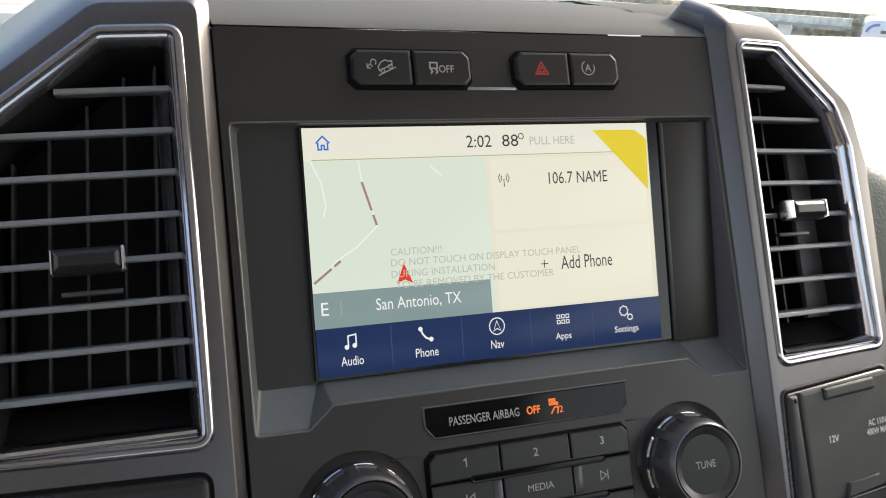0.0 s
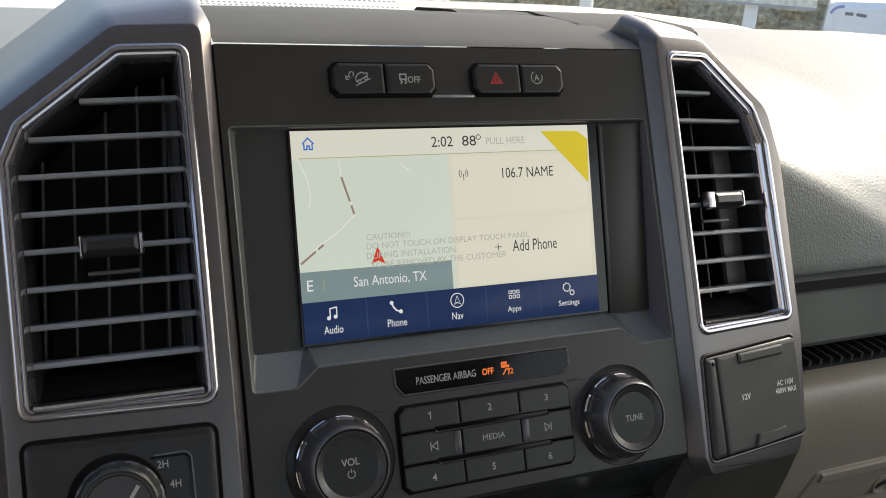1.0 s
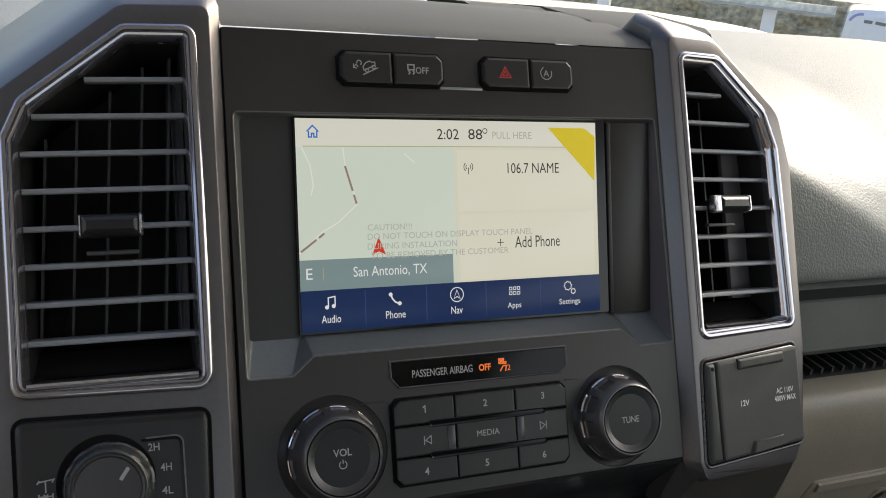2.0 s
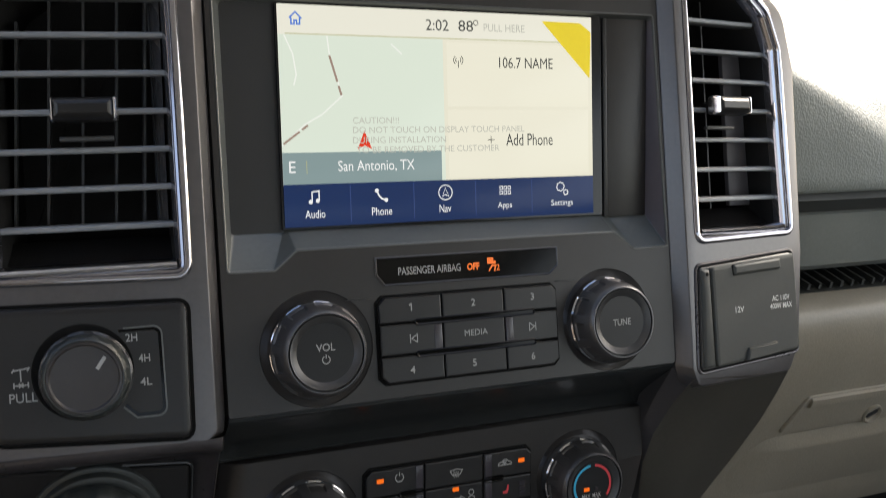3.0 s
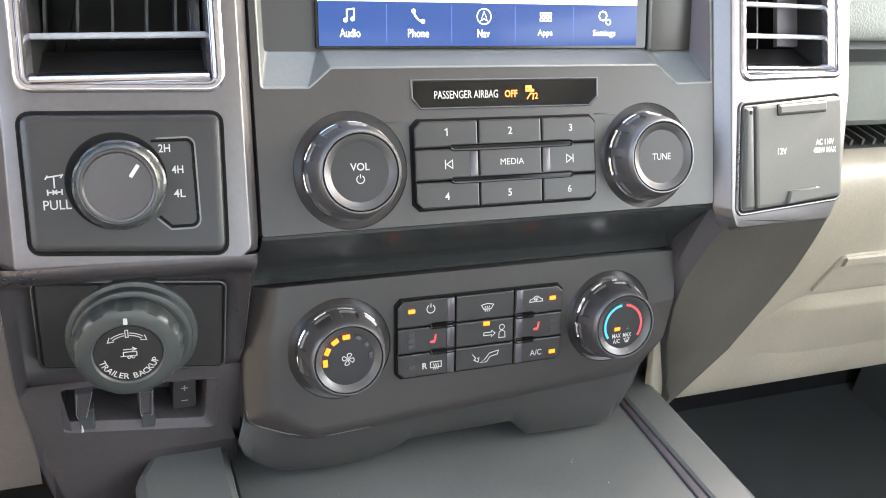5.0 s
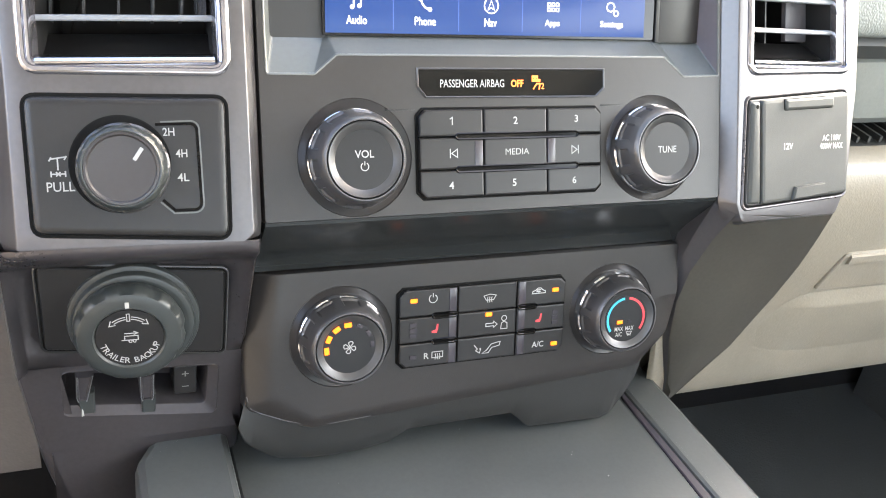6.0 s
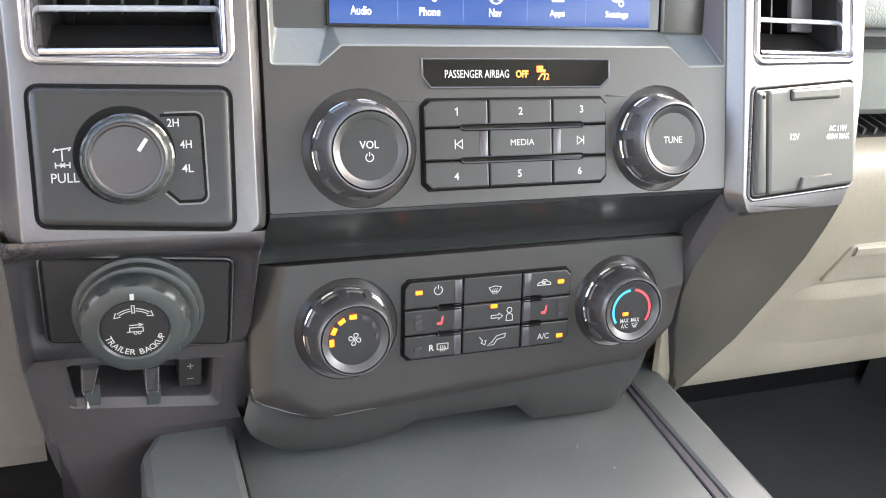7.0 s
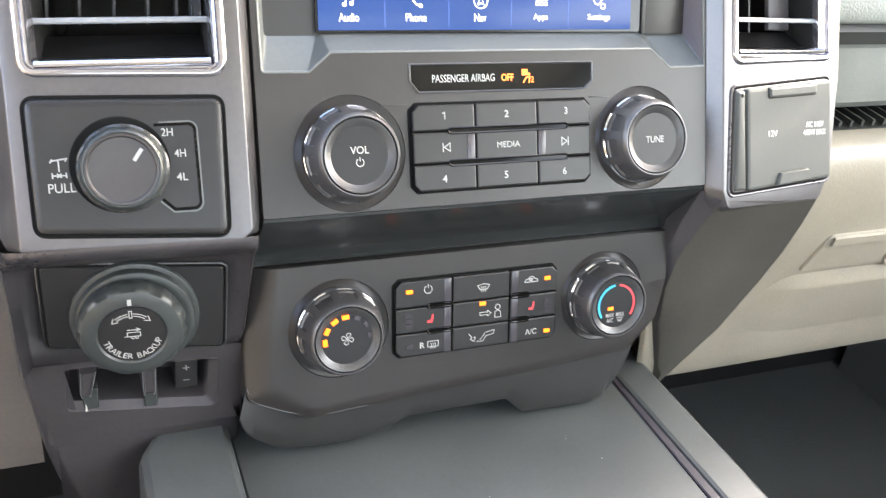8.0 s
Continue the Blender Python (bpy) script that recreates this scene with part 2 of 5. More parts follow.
def strokes(lines, width, m, w=0.0, closed=(), fills=(), bm=None):
    """Flat marks: polylines drawn with a width, and filled outlines, each a hair above the one before."""
    bm = bm or bmesh.new()
    for k, line in enumerate(lines):
        h, loop = w + k * 0.00001, k in closed
        pts = [Vector(p) for p in line]
        left, right = [], []
        for i, p in enumerate(pts):
            a = pts[i - 1] if (i or loop) else None
            b = pts[(i + 1) % len(pts)] if (i < len(pts) - 1 or loop) else None
            e1 = (p - a).normalized() if a is not None else (b - p).normalized()
            e2 = (b - p).normalized() if b is not None else e1
            n1, n2 = Vector((-e1.y, e1.x)), Vector((-e2.y, e2.x))
            s = n1 + n2
            s = s / max(s.dot(n1), 0.5) if s.length > 1e-6 else n1
            left.append(p + s * width / 2)
            right.append(p - s * width / 2)
        loft(bm, [[m @ Vector((*p, h)) for p in left], [m @ Vector((*p, h)) for p in right]], closed=loop)
    for k, poly in enumerate(fills):
        bm.faces.new([bm.verts.new(m @ Vector((*p, w + 0.00002 + k * 0.00001))) for p in poly])
    return bm


def glyphs(words, m, width=None, height=None, w=0.0, turn=0.0, at=(0, 0), bm=None, thick=0.008):
    """Words in the built-in font, fitted to a width and height and centred at a spot of the plane."""
    curve = bpy.data.curves.new("words", "FONT")
    curve.body, curve.align_x, curve.align_y, curve.resolution_u = words, "CENTER", "CENTER", 3
    curve.offset = thick
    ob = new("words", curve)
    bpy.context.view_layer.update()
    me = bpy.data.meshes.new_from_object(ob.evaluated_get(bpy.context.evaluated_depsgraph_get()))
    bpy.data.objects.remove(ob)
    bpy.data.curves.remove(curve)
    co = np.array([v.co[:] for v in me.vertices])
    low, high = co.min(0), co.max(0)
    sy = height / (high[1] - low[1]) if height else width / (high[0] - low[0])
    sx = width / (high[0] - low[0]) if width else sy
    mid = (low + high) / 2
    fit = m @ Matrix.Translation((*at, w)) @ Matrix.Rotation(radians(turn), 4, "Z") @ Matrix.Diagonal((sx, sy, 1, 1)) @ Matrix.Translation((-mid[0], -mid[1], 0))
    me.transform(fit)
    bm = bm or bmesh.new()
    bm.from_mesh(me)
    bpy.data.meshes.remove(me)
    return bm


def shifted(m, u, v, w=0.0):
    return m @ Matrix.Translation((u, v, w))


def profile_sheet(profile, columns, bm=None):
    """A surface swept along x: profile points (y, z), columns (x, added depth)."""
    bm = bm or bmesh.new()
    loft(bm, [[Vector((x, y + d, z)) for x, d in columns] for y, z in profile], closed=False)
    return bm


BACK = Vector((0, math.cos(radians(LEAN)), math.sin(radians(LEAN))))  # level and forwards, in the stack's frame
FRONT = plane((0, 0, 0))
SCREEN = plane((0, 0.0035, 0.16), up=(0, -0.085, 1))
CLIMATE = plane((0, 0.0385, -0.09), up=(0, -0.13, 1))
TRAILER = plane((-0.18, 0.0360, -0.072), across=(1, -0.09, 0), up=(0, -0.41, 1))


def pod_plane(s):
    return plane((s * 0.14, -0.006, 0), across=(1, 0.13 * s, 0))


def pod_poly(poly, s):
    return [(s * (x - 0.14) * 1.0084, z) for x, z in poly]


# ---- centre stack ----
stack = thing("center_stack", (0, 0.03, -0.13), "charcoal plastic dashboard centre stack with recessed display", "dashboard panel", kind="structure")
WELL_EDGE = rounded([(-0.1205, 0.0358), (-0.0984, 0.0355), (-0.0877, 0.0443), (0.0881, 0.0442), (0.1006, 0.0342), (0.1228, 0.0348), (0.1214, 0.163), (-0.1205, 0.163)],
                    [0.002, 0.002, 0.002, 0.002, 0.002, 0.001, 0.002, 0.003], 3)
WELL_FLOOR = rounded([(-0.1152, 0.0532), (-0.0905, 0.0532), (-0.0880, 0.0545), (0.0880, 0.0545), (0.0936, 0.0530), (0.1180, 0.0530), (0.1200, 0.1615), (-0.1165, 0.1615)],
                     [0.002, 0.002, 0.002, 0.002, 0.002, 0.001, 0.002, 0.003], 3)
DISHES = [circle(x, -0.0026, 0.0276, 40) for x in (-0.0805, 0.0808)]


def floor_depth(z):
    return 0.0035 + (0.16 - z) * 0.085 + 0.0012


bm = bmesh.new()
outer = rounded(box2(-0.1236, -0.0305, 0.1236, 0.2035), 0.0015, 2)
sheet(outer, [WELL_EDGE] + DISHES, FRONT, bm=bm)
loft(bm, [[Vector((x, 0.12, z)) for x, z in inset(outer, -0.001)], [Vector((x, 0.0014, z)) for x, z in inset(outer, -0.0006)], [Vector((x, 0, z)) for x, z in outer]])
part("front_panel", bm, PANEL, stack)
bm = bmesh.new()
loft(bm, [[Vector((x, 0, z)) for x, z in WELL_EDGE], [Vector((x, 0.0008, z)) for x, z in inset(WELL_EDGE, 0.0005)], [Vector((x, floor_depth(z), z)) for x, z in WELL_FLOOR]])
part("well_wall", bm, LEDGE, stack, "sloped grey ledge round the display")
# added pale ring: the highlight along the recess's bevel, put into colour
lip_layers = [(-0.0005, -0.0002), (-0.0003, 0.0002), (0.0002, 0.0003), (0.0006, 0.0), (0.0008, -0.0008)]
part("well_lip_highlight", plate(WELL_EDGE, lip_layers, FRONT, cap1=False), LIP, stack, "rounded pale ring painting the highlight on the display recess's edge")
bm = bmesh.new()
wedge = [(0.1223, 0.0362), (0.1176, 0.0538), (0.1196, 0.1600), (0.1209, 0.1606)]
loft(bm, [[Vector((x, (0.0006 if x > 0.1205 else floor_depth(z)) - d, z)) for x, z in wedge] for d in (0.0, 0.0006)], True, True)
part("flank", bm, FLANK, stack, "mauve grey wedge beside the pod, window light put into its colour")
bm = bmesh.new()
bm.faces.new([bm.verts.new((x, floor_depth(z), z)) for x, z in inset(WELL_FLOOR, -0.0004)])
part("well_floor", bm, WELL, stack, "matt black display surround")
for x in (-0.0805, 0.0808):
    bm = bmesh.new()
    ring = circle(x, -0.0026, 0.0276, 40)
    loft(bm, [[Vector((u, 0, v)) for u, v in ring], [Vector((u, 0.0006, v)) for u, v in inset(ring, 0.0004)], [Vector((u, 0.0020, v)) for u, v in inset(ring, 0.0042)]], cap1=True)
    part("knob_dish", bm, PANEL, stack)
# the undercut band below the radio, the climate panel and the skirt
side = [(-0.1236, 0.08), (-0.1236, 0.0), (0.1236, 0.0), (0.1236, 0.08)]
part("gloss_band", profile_sheet([(0.0006, -0.0300), (0.0016, -0.0325), (0.006, -0.0355), (0.028, -0.0475), (0.036, -0.0530), (0.0385, -0.0580), (0.06, -0.060)], side), BAND, stack,
     "dark glossy undercut band")
CLIMATE_EDGE = rounded([(-0.1228, 0.0305), (0.1225, 0.0305), (0.1245, 0.002), (0.1185, -0.024), (0.1010, -0.0430), (-0.0960, -0.0545), (-0.1285, -0.0410), (-0.1290, -0.018), (-0.1280, 0.0)],
                       [0.002, 0.002, 0.012, 0.012, 0.010, 0.020, 0.006, 0.01, 0.01], 6)


def inwards(u, v, t):
    """A point of the panel's edge moved in by the share t, where the driver-side edge and the bottom roll away."""
    left, low = min(1.0, max(0.0, (-0.094 - u) / 0.03)), min(1.0, max(0.0, (-0.02 - v) / 0.018))
    return CLIMATE @ Vector((u + 0.0150 * left * t, v + 0.0075 * low * t, -(0.0075 * left * (1 - 0.7 * low) + 0.0022 * low) * (1 - math.sin(t * math.pi / 2))))


CLIMATE_DISHES = [circle(x, -0.0052, 0.0274, 40) for x in (-0.0800, 0.0800)]
bm = bmesh.new()
flat_edge = [CLIMATE.inverted() @ inwards(u, v, 1) for u, v in CLIMATE_EDGE]
sheet([(q.x, q.y) for q in flat_edge], CLIMATE_DISHES, CLIMATE, bm=bm)
loft(bm, [[inwards(u, v, t) for u, v in CLIMATE_EDGE] for t in (1, 0.75, 0.5, 0.28, 0.1, 0)]
     + [[inwards(u, v, 0) + CLIMATE.to_3x3() @ Vector((0, 0, -0.0012)) for u, v in inset(CLIMATE_EDGE, -0.0006)],
        [CLIMATE @ Vector((max(-0.1292, min(0.1262, u)), min(v, 0.0312), -0.014)) for u, v in inset(CLIMATE_EDGE, -0.003)],
        [CLIMATE @ Vector((max(-0.1292, min(0.1262, u)), min(v, 0.0312), -0.05)) for u, v in inset(CLIMATE_EDGE, -0.006)]])
part("climate_panel", bm, PANEL, stack)
for c in (-0.0800, 0.0800):
    bm, ring = bmesh.new(), circle(c, -0.0052, 0.0274, 40)
    loft(bm, [[CLIMATE @ Vector((u, v, 0)) for u, v in ring], [CLIMATE @ Vector((u, v, -0.0006)) for u, v in inset(ring, 0.0004)],
              [CLIMATE @ Vector((u, v, -0.0020)) for u, v in inset(ring, 0.0042)]], cap1=True)
    part("knob_dish", bm, PANEL, stack)
# the skirt runs on from the crease under the climate panel and turns in above the tray
SKIRT = plane((0, 0.0500, -0.1390), up=(0, -0.47, 1))
CREASE = ((-0.1290, -0.0335), (-0.1275, -0.0405), (-0.1220, -0.0440), (-0.1100, -0.0492), (-0.0960, -0.0534), (-0.0850, -0.0537), (0.0900, -0.0437), (0.1010, -0.0418), (0.1075, -0.0350))
HEM = ((-0.1335, -0.0005), (-0.1300, -0.0105), (-0.1246, -0.0165), (-0.1123, -0.0255), (-0.0950, -0.0285), (-0.0807, -0.0292), (-0.0640, -0.0282), (-0.0489, -0.0250), (-0.0383, -0.0180), (0.0243, -0.0172), (0.0376, -0.0301),
       (0.0864, -0.0318), (0.0930, -0.0290), (0.0984, -0.0172), (0.1030, -0.0040))
bm, lines = bmesh.new(), [[], [], [], [], []]
for k in range(121):
    xc, xh = -0.1288 + 0.2358 * k / 120, -0.1334 + 0.2362 * k / 120
    crease = inwards(xc, float(np.interp(xc, *zip(*CREASE))), 0) + Vector((0, 0.0018, 0.0006))
    hem = SKIRT @ Vector((xh, float(np.interp(xh, *zip(*HEM))), 0))
    lines[0].append(crease)
    lines[1].append(crease.lerp(hem, 0.5) + Vector((0, -0.0006, 0)))
    lines[2].append(crease.lerp(hem, 0.93))
    lines[3].append(hem + Vector((0, 0.0012, 0)))
    lines[4].append(hem + Vector((0, 0.030, 0.004)))
loft(bm, lines, closed=False)
part("skirt", bm, COOL, stack)
# thin satin tube added as the highlight where the crease catches light
bm, rings = bmesh.new(), []
for q, nxt in zip(lines[0][:34], lines[0][1:35]):
    along = (nxt - q).normalized()
    up_by = along.cross(Vector((0, -1, 0))).normalized()
    rings.append([q + Vector((0, -0.0020, 0)) + up_by * 0.00035 * math.cos(a) + Vector((0, -0.00035 * math.sin(a), 0)) for a in (0, 1.05, 2.1, 3.14, 4.2, 5.24)])
loft(bm, rings, True, True)
part("crease_edge", bm, GRIP, stack, "fine satin tube standing in for the crease's highlight")

# ---- top cap of the stack ----
cap = bmesh.new()
rows = []
for d, rise in ((0.0, 0.0), (0.0012, 0.0012), (0.006, 0.0036), (0.03, 0.0075), (0.06, 0.0098), (0.085, 0.0100), (0.092, 0.0080), (0.095, -0.01)):
    rows.append([Vector((x, 0.0, 0.2042)) + BACK * d + Vector((0, -0.0004, 0.9)).normalized() * (rise + 0.0015 * (1 - (x / 0.1236) ** 2) * min(1, d / 0.03)) for x in np.linspace(-0.1236, 0.1236, 13)])
loft(cap, rows, closed=False)
solid("dash_cap", cap, CAP, "dark grey soft plastic cap above the centre stack", "dashboard panel", on_stack=True)

# ---- side pods with their vents ----
POD_EDGE = [(0.1308, 0.2098), (0.1668, 0.2098), (0.2172, 0.1690), (0.2240, 0.136), (0.2228, 0.026), (0.2165, -0.0290), (0.2080, -0.0440), (0.1345, -0.0440), (0.1308, -0.034)]
VENT_EDGE = {-1: [(0.1385, 0.2000), (0.1685, 0.2000), (0.2120, 0.1668), (0.2195, 0.150), (0.2190, 0.0380), (0.1385, 0.0362)],
             1: [(0.1385, 0.2000), (0.1680, 0.2000), (0.2050, 0.1690), (0.2128, 0.148), (0.2160, 0.0380), (0.1385, 0.0362)]}
pods = {}
for s in (1, -1):
    m = pod_plane(s)
    pod = pods[s] = thing("side_pod", (s * 0.18, 0.03, -0.045), "warm silver painted pod framing an air vent beside the stack", "dashboard trim", "pods beside the stack")
    outline = POD_EDGE if s > 0 else [(0.1308, 0.2105), (0.1690, 0.2105), (0.2245, 0.1680), (0.2280, 0.140), (0.2260, 0.030), (0.2262, -0.030), (0.2262, -0.0372), (0.1345, -0.0372), (0.1308, -0.034)]
    edge = rounded(pod_poly(outline, s), [0.005, 0.012, 0.02, 0.02, 0.02, 0.01 if s > 0 else 0.02, 0.005 if s > 0 else 0.001, 0.004 if s > 0 else 0.001, 0.003], 5)
    hole = rounded(pod_poly(VENT_EDGE[s], s), [0.005, 0.007, 0.008, 0.008, 0.006, 0.006] if s < 0 else [0.005, 0.009, 0.014, 0.014, 0.006, 0.006], 8)
    bm = bmesh.new()
    sheet(edge, [hole], m, bm=bm)
    rings = []
    for out, deep in ((0, 0), (0.0005, 0.0002), (0.0010, 0.0008), (0.0074, 0.0100), (0.0112, 0.0280), (0.0135, 0.0900), (0.0135, 0.13)):
        ring = []
        for (u0, v0), (u, v) in zip(edge, inset(edge, -out)):
            keep = 1 - 0.45 * min(1.0, max(0.0, (v0 - 0.14) / 0.03)) * min(1.0, max(0.0, (abs((m @ Vector((u0, v0, 0))).x) - 0.1345) / 0.006))
            top = min(1.0, max(0.0, (v0 - 0.188) / 0.014)) if s > 0 else 0.0
            p = m @ Vector((u0 + (u - u0) * keep, v0 + (v - v0) * keep, 0)) + BACK * min(deep, 0.13 - 0.078 * top)
            if top > 0 and deep > 0.05:
                p.z -= 0.02 * top
            p.x = s * max(abs(p.x), 0.1242 if s > 0 else 0.1242 + 0.0020 * min(1, max(0, (-0.020 - p.z) / 0.017)))
            if s > 0 and abs(u) > 0.022:
                p.x += 0.0022 * min(1.0, out / 0.0074)
            p.z = max(p.z, -0.0475 if s > 0 else -0.0372)
            ring.append(p)
        rings.append(ring)
    loft(bm, rings)
    part("pod_face", bm, TRIM, pod)

# the passenger-side pod tapers down to the console
bm = bmesh.new()
inner_a = [(0.1242, 0.004, -0.034), (0.1232, 0.020, -0.052), (0.1228, 0.0360, -0.072), (0.1240, 0.048, -0.092), (0.1325, 0.066, -0.120), (0.1520, 0.092, -0.157), (0.160, 0.108, -0.182)]
inner_b = [(0.1308, -0.0060, -0.0400), (0.1300, 0.0130, -0.0560), (0.1275, 0.0300, -0.0760), (0.1275, 0.0430, -0.0960), (0.1370, 0.0640, -0.1240), (0.1545, 0.0915, -0.1600), (0.161, 0.108, -0.183)]
outer_a = [(0.2085, 0.0040, -0.0440), (0.2110, 0.0180, -0.0600), (0.2105, 0.0340, -0.0800), (0.2055, 0.0500, -0.1010), (0.1915, 0.0740, -0.1360), (0.1635, 0.0990, -0.1740), (0.162, 0.110, -0.184)]
for (a0, a1, a2) in [(inner_a, inner_b, outer_a)]:
    rings = []
    for p, q, r, deep in zip(a0, a1, a2, (0.05, 0.05, 0.05, 0.035, 0.010, 0.006, 0.004)):
        p, q, r = Vector(p), Vector(q), Vector(r)
        rings.append([p + Vector((0, deep, 0)), p, q, q.lerp(r, 0.03) + Vector((0, -0.0012, 0)), q.lerp(r, 0.5) + Vector((0, -0.002, -0.001)), q.lerp(r, 0.95), r, r + Vector((0.004, 0.012, 0.0)), r + Vector((0.006, 0.08, 0.0))])
    loft(bm, [ring[2:] for ring in rings], closed=False)
    part("pod_tail", bm, TAIL, pods[1], "tapering brown grey pod tail, a warm reflection put into its colour")
    bm = bmesh.new()
    loft(bm, [ring[:3] for ring in rings], closed=False)
    part("tail_side", bm, TRIM, pods[1], "lilac silver inner edge of the tail")

# the driver-side pod goes on down with the trailer switch panel and an open pocket
tail_columns = [(-0.2395, 0.11), (-0.2388, 0.045), (-0.2366, 0.0215), (-0.2328, 0.0128), (-0.2275, 0.0098), (-0.2000, 0.0066), (-0.1340, -0.0007), (-0.1308, -0.0002), (-0.1297, 0.0016), (-0.1286, 0.006), (-0.1285, 0.06)]
bm, rows = bmesh.new(), []
for y, z, flat in ((-0.0060, -0.0370, 0), (-0.0058, -0.0384, 0), (-0.0052, -0.0398, 0), (-0.0040, -0.0412, 0), (-0.0020, -0.0424, 0), (0.0010, -0.0435, 0), (0.0050, -0.0445, 0), (0.011, -0.0456, 0), (0.0180, -0.0468, 0), (0.0232, -0.0486, 0), (0.0266, -0.0525, 0), (0.0420, -0.0900, 0), (0.0520, -0.0986, 1), (0.0545, -0.1000, 1)):
    row = []
    for k, (x, d) in enumerate(tail_columns):
        fall = min(1.0, max(0.0, (-0.0370 - z) / 0.060))
        back_by = (y + 0.006) * ((0.25, 0.25, 0.40, 0.80)[k] if k < 4 else 1 - (1 - fall) * (0.35, 0.60, 0.70, 0.72)[k - 7] if k > 6 else 1.0)
        x += 0.0024 * (1 - fall) if k > 6 else 0.0
        x += (0.0040 if k < 4 else 0.0) * min(1.0, max(0.0, (-0.040 - z) / 0.058))
        row.append(Vector((x, back_by - 0.006 + (0.0 if flat and 4 <= k <= 7 else d), z)))
    rows.append(row)
loft(bm, rows, closed=False)
part("pod_tail", bm, LOWER, pods[-1], "satin lower trim, the pod's paint darkened for shade", angle=75)
POCKET = plane((-0.1805, 0.0620, -0.1205), up=(0, -0.46, 1))
pocket_edge = rounded([(-0.0350, 0.0215), (0.0402, 0.0165), (0.0390, -0.0160), (-0.0350, -0.0062)], 0.0035, 4)
bm = bmesh.new()
sheet([(-0.0450, 0.0240), (0.0515, 0.0240), (0.0515, -0.0260), (-0.0450, -0.0260)], [pocket_edge], POCKET, bm=bm)
sill_in = lambda u, v: (u - 0.0050 * (u > 0.02), v + 0.0060 * (v < 0.004) * min(1.0, max(0.0, (0.004 - v) / 0.008)))
inner = [sill_in(u, v) for u, v in pocket_edge]
loft(bm, [[POCKET @ Vector((u, v, 0)) for u, v in pocket_edge], [POCKET @ Vector((u, v, 0.0006)) for u, v in inset(pocket_edge, 0.0004)],
          [POCKET @ Vector((u, v, -0.0010)) for u, v in inset(inner, 0.0003)], [POCKET @ Vector((u, v, -0.0018)) for u, v in inset(inner, 0.0008)],
          [POCKET @ Vector((u, v, -0.024)) for u, v in inset(inner, 0.0025)]], cap1=True)
part("pocket", bm, LOWER, pods[-1], "open switch pocket in the trim darkened for shade")
foot_columns = [(-0.2320, 0.11), (-0.2320, 0.008), (-0.2304, 0.0026), (-0.2262, 0.0), (-0.1340, 0.0), (-0.1306, 0.0013), (-0.1285, 0.006), (-0.1285, 0.06)]


def tapered(rows, columns):
    """A swept surface whose driver-side edge moves in by the third number of each row."""
    bm = bmesh.new()
    loft(bm, [[Vector((x + (dx if x < -0.2 else 0), y + d, z)) for x, d in columns] for y, z, dx in rows], closed=False)
    return bm


def pod_foot():
    """The lower trim: flat by the driver's footwell, then turning away from it along a slanting fold."""
    bm, rows = bmesh.new(), []
    columns = foot_columns[:4] + [(x, 0.0) for x in np.linspace(-0.222, -0.138, 22)] + foot_columns[4:]
    for y, z, dx in ((0.0729, -0.1441, 0.0034), (0.0745, -0.1475, 0.0040), (0.0765, -0.152, 0.0048), (0.081, -0.162, 0.0072), (0.086, -0.172, 0.0100), (0.092, -0.186, 0.0150), (0.098, -0.20, 0.020), (0.12, -0.26, 0.040), (0.16, -0.36, 0.060)):
        fold = -0.176 - 0.45 * min(0.08, -0.1441 - z)
        deep = 0.0075 * min(1.0, (-0.1441 - z) / 0.020)
        row = []
        for x, d in columns:
            k = min(1.0, max(0.0, (x - fold + 0.013) / 0.026))
            row.append(Vector((x + (dx if x < -0.223 else 0), y + d + deep * k * k * (3 - 2 * k), z)))
        rows.append(row)
    loft(bm, rows, closed=False)
    return bm


part("pod_foot", pod_foot(), LOWER, pods[-1], angle=75)
part("pod_flank", tapered([(0.0510, -0.0980, -0.0034), (0.0535, -0.1030, -0.0028), (0.0625, -0.122, 0.0002), (0.0729, -0.1441, 0.0034), (0.0740, -0.1465, 0.0040)],
                          [(-0.2320, 0.10), (-0.2320, 0.008), (-0.2304, 0.0026), (-0.2262, -0.0002), (-0.2120, -0.00015)]), LOWER, pods[-1])
for u, h, top, wide, narrow, lean in ((-0.0238, 0.0052, 0.0205, 0.0041, 0.0029, -0.0018), (0.0046, 0.0012, 0.0170, 0.0036, 0.0033, -0.0002)):
    left, right = [(u - wide, top), (u - narrow + lean, h + 0.0020), (u - narrow + lean + 0.0005, h)], [(u + narrow + lean - 0.0005, h), (u + narrow + lean, h + 0.0020), (u + wide, top)]
    lever = rounded(left + right, 0.0008, 2)
    arm = part("lever", plate(lever, [(0.0, -0.018), (0.0, 0.0030), (0.0006, 0.0044), (0.0013, 0.0044), (0.0016, 0.0036)], POCKET), LOWER, pods[-1], "dark satin plastic lever with raised edges")
    # satin strokes paint the highlights along both edges of the lever
    for side_line in (left, right):
        mid = [(x + 0.0006 * (1 if side_line is left else -1), y) for x, y in side_line]
        part("edge_highlight", strokes([mid], 0.0006, POCKET, 0.0044), SATIN, arm, "bright stroke painting the edge's highlight")
    hook = rounded([(u + lean - 0.0026, h + 0.0015), (u + 0.0040, h + 0.0030), (u + 0.0038, h - 0.0102), (u - 0.0028, h - 0.0100)], 0.0008, 2)
    part("hook", plate(hook, [(0.0, -0.004), (0.0, 0.0012), (0.0008, 0.0022)], POCKET), RUBBER, arm)
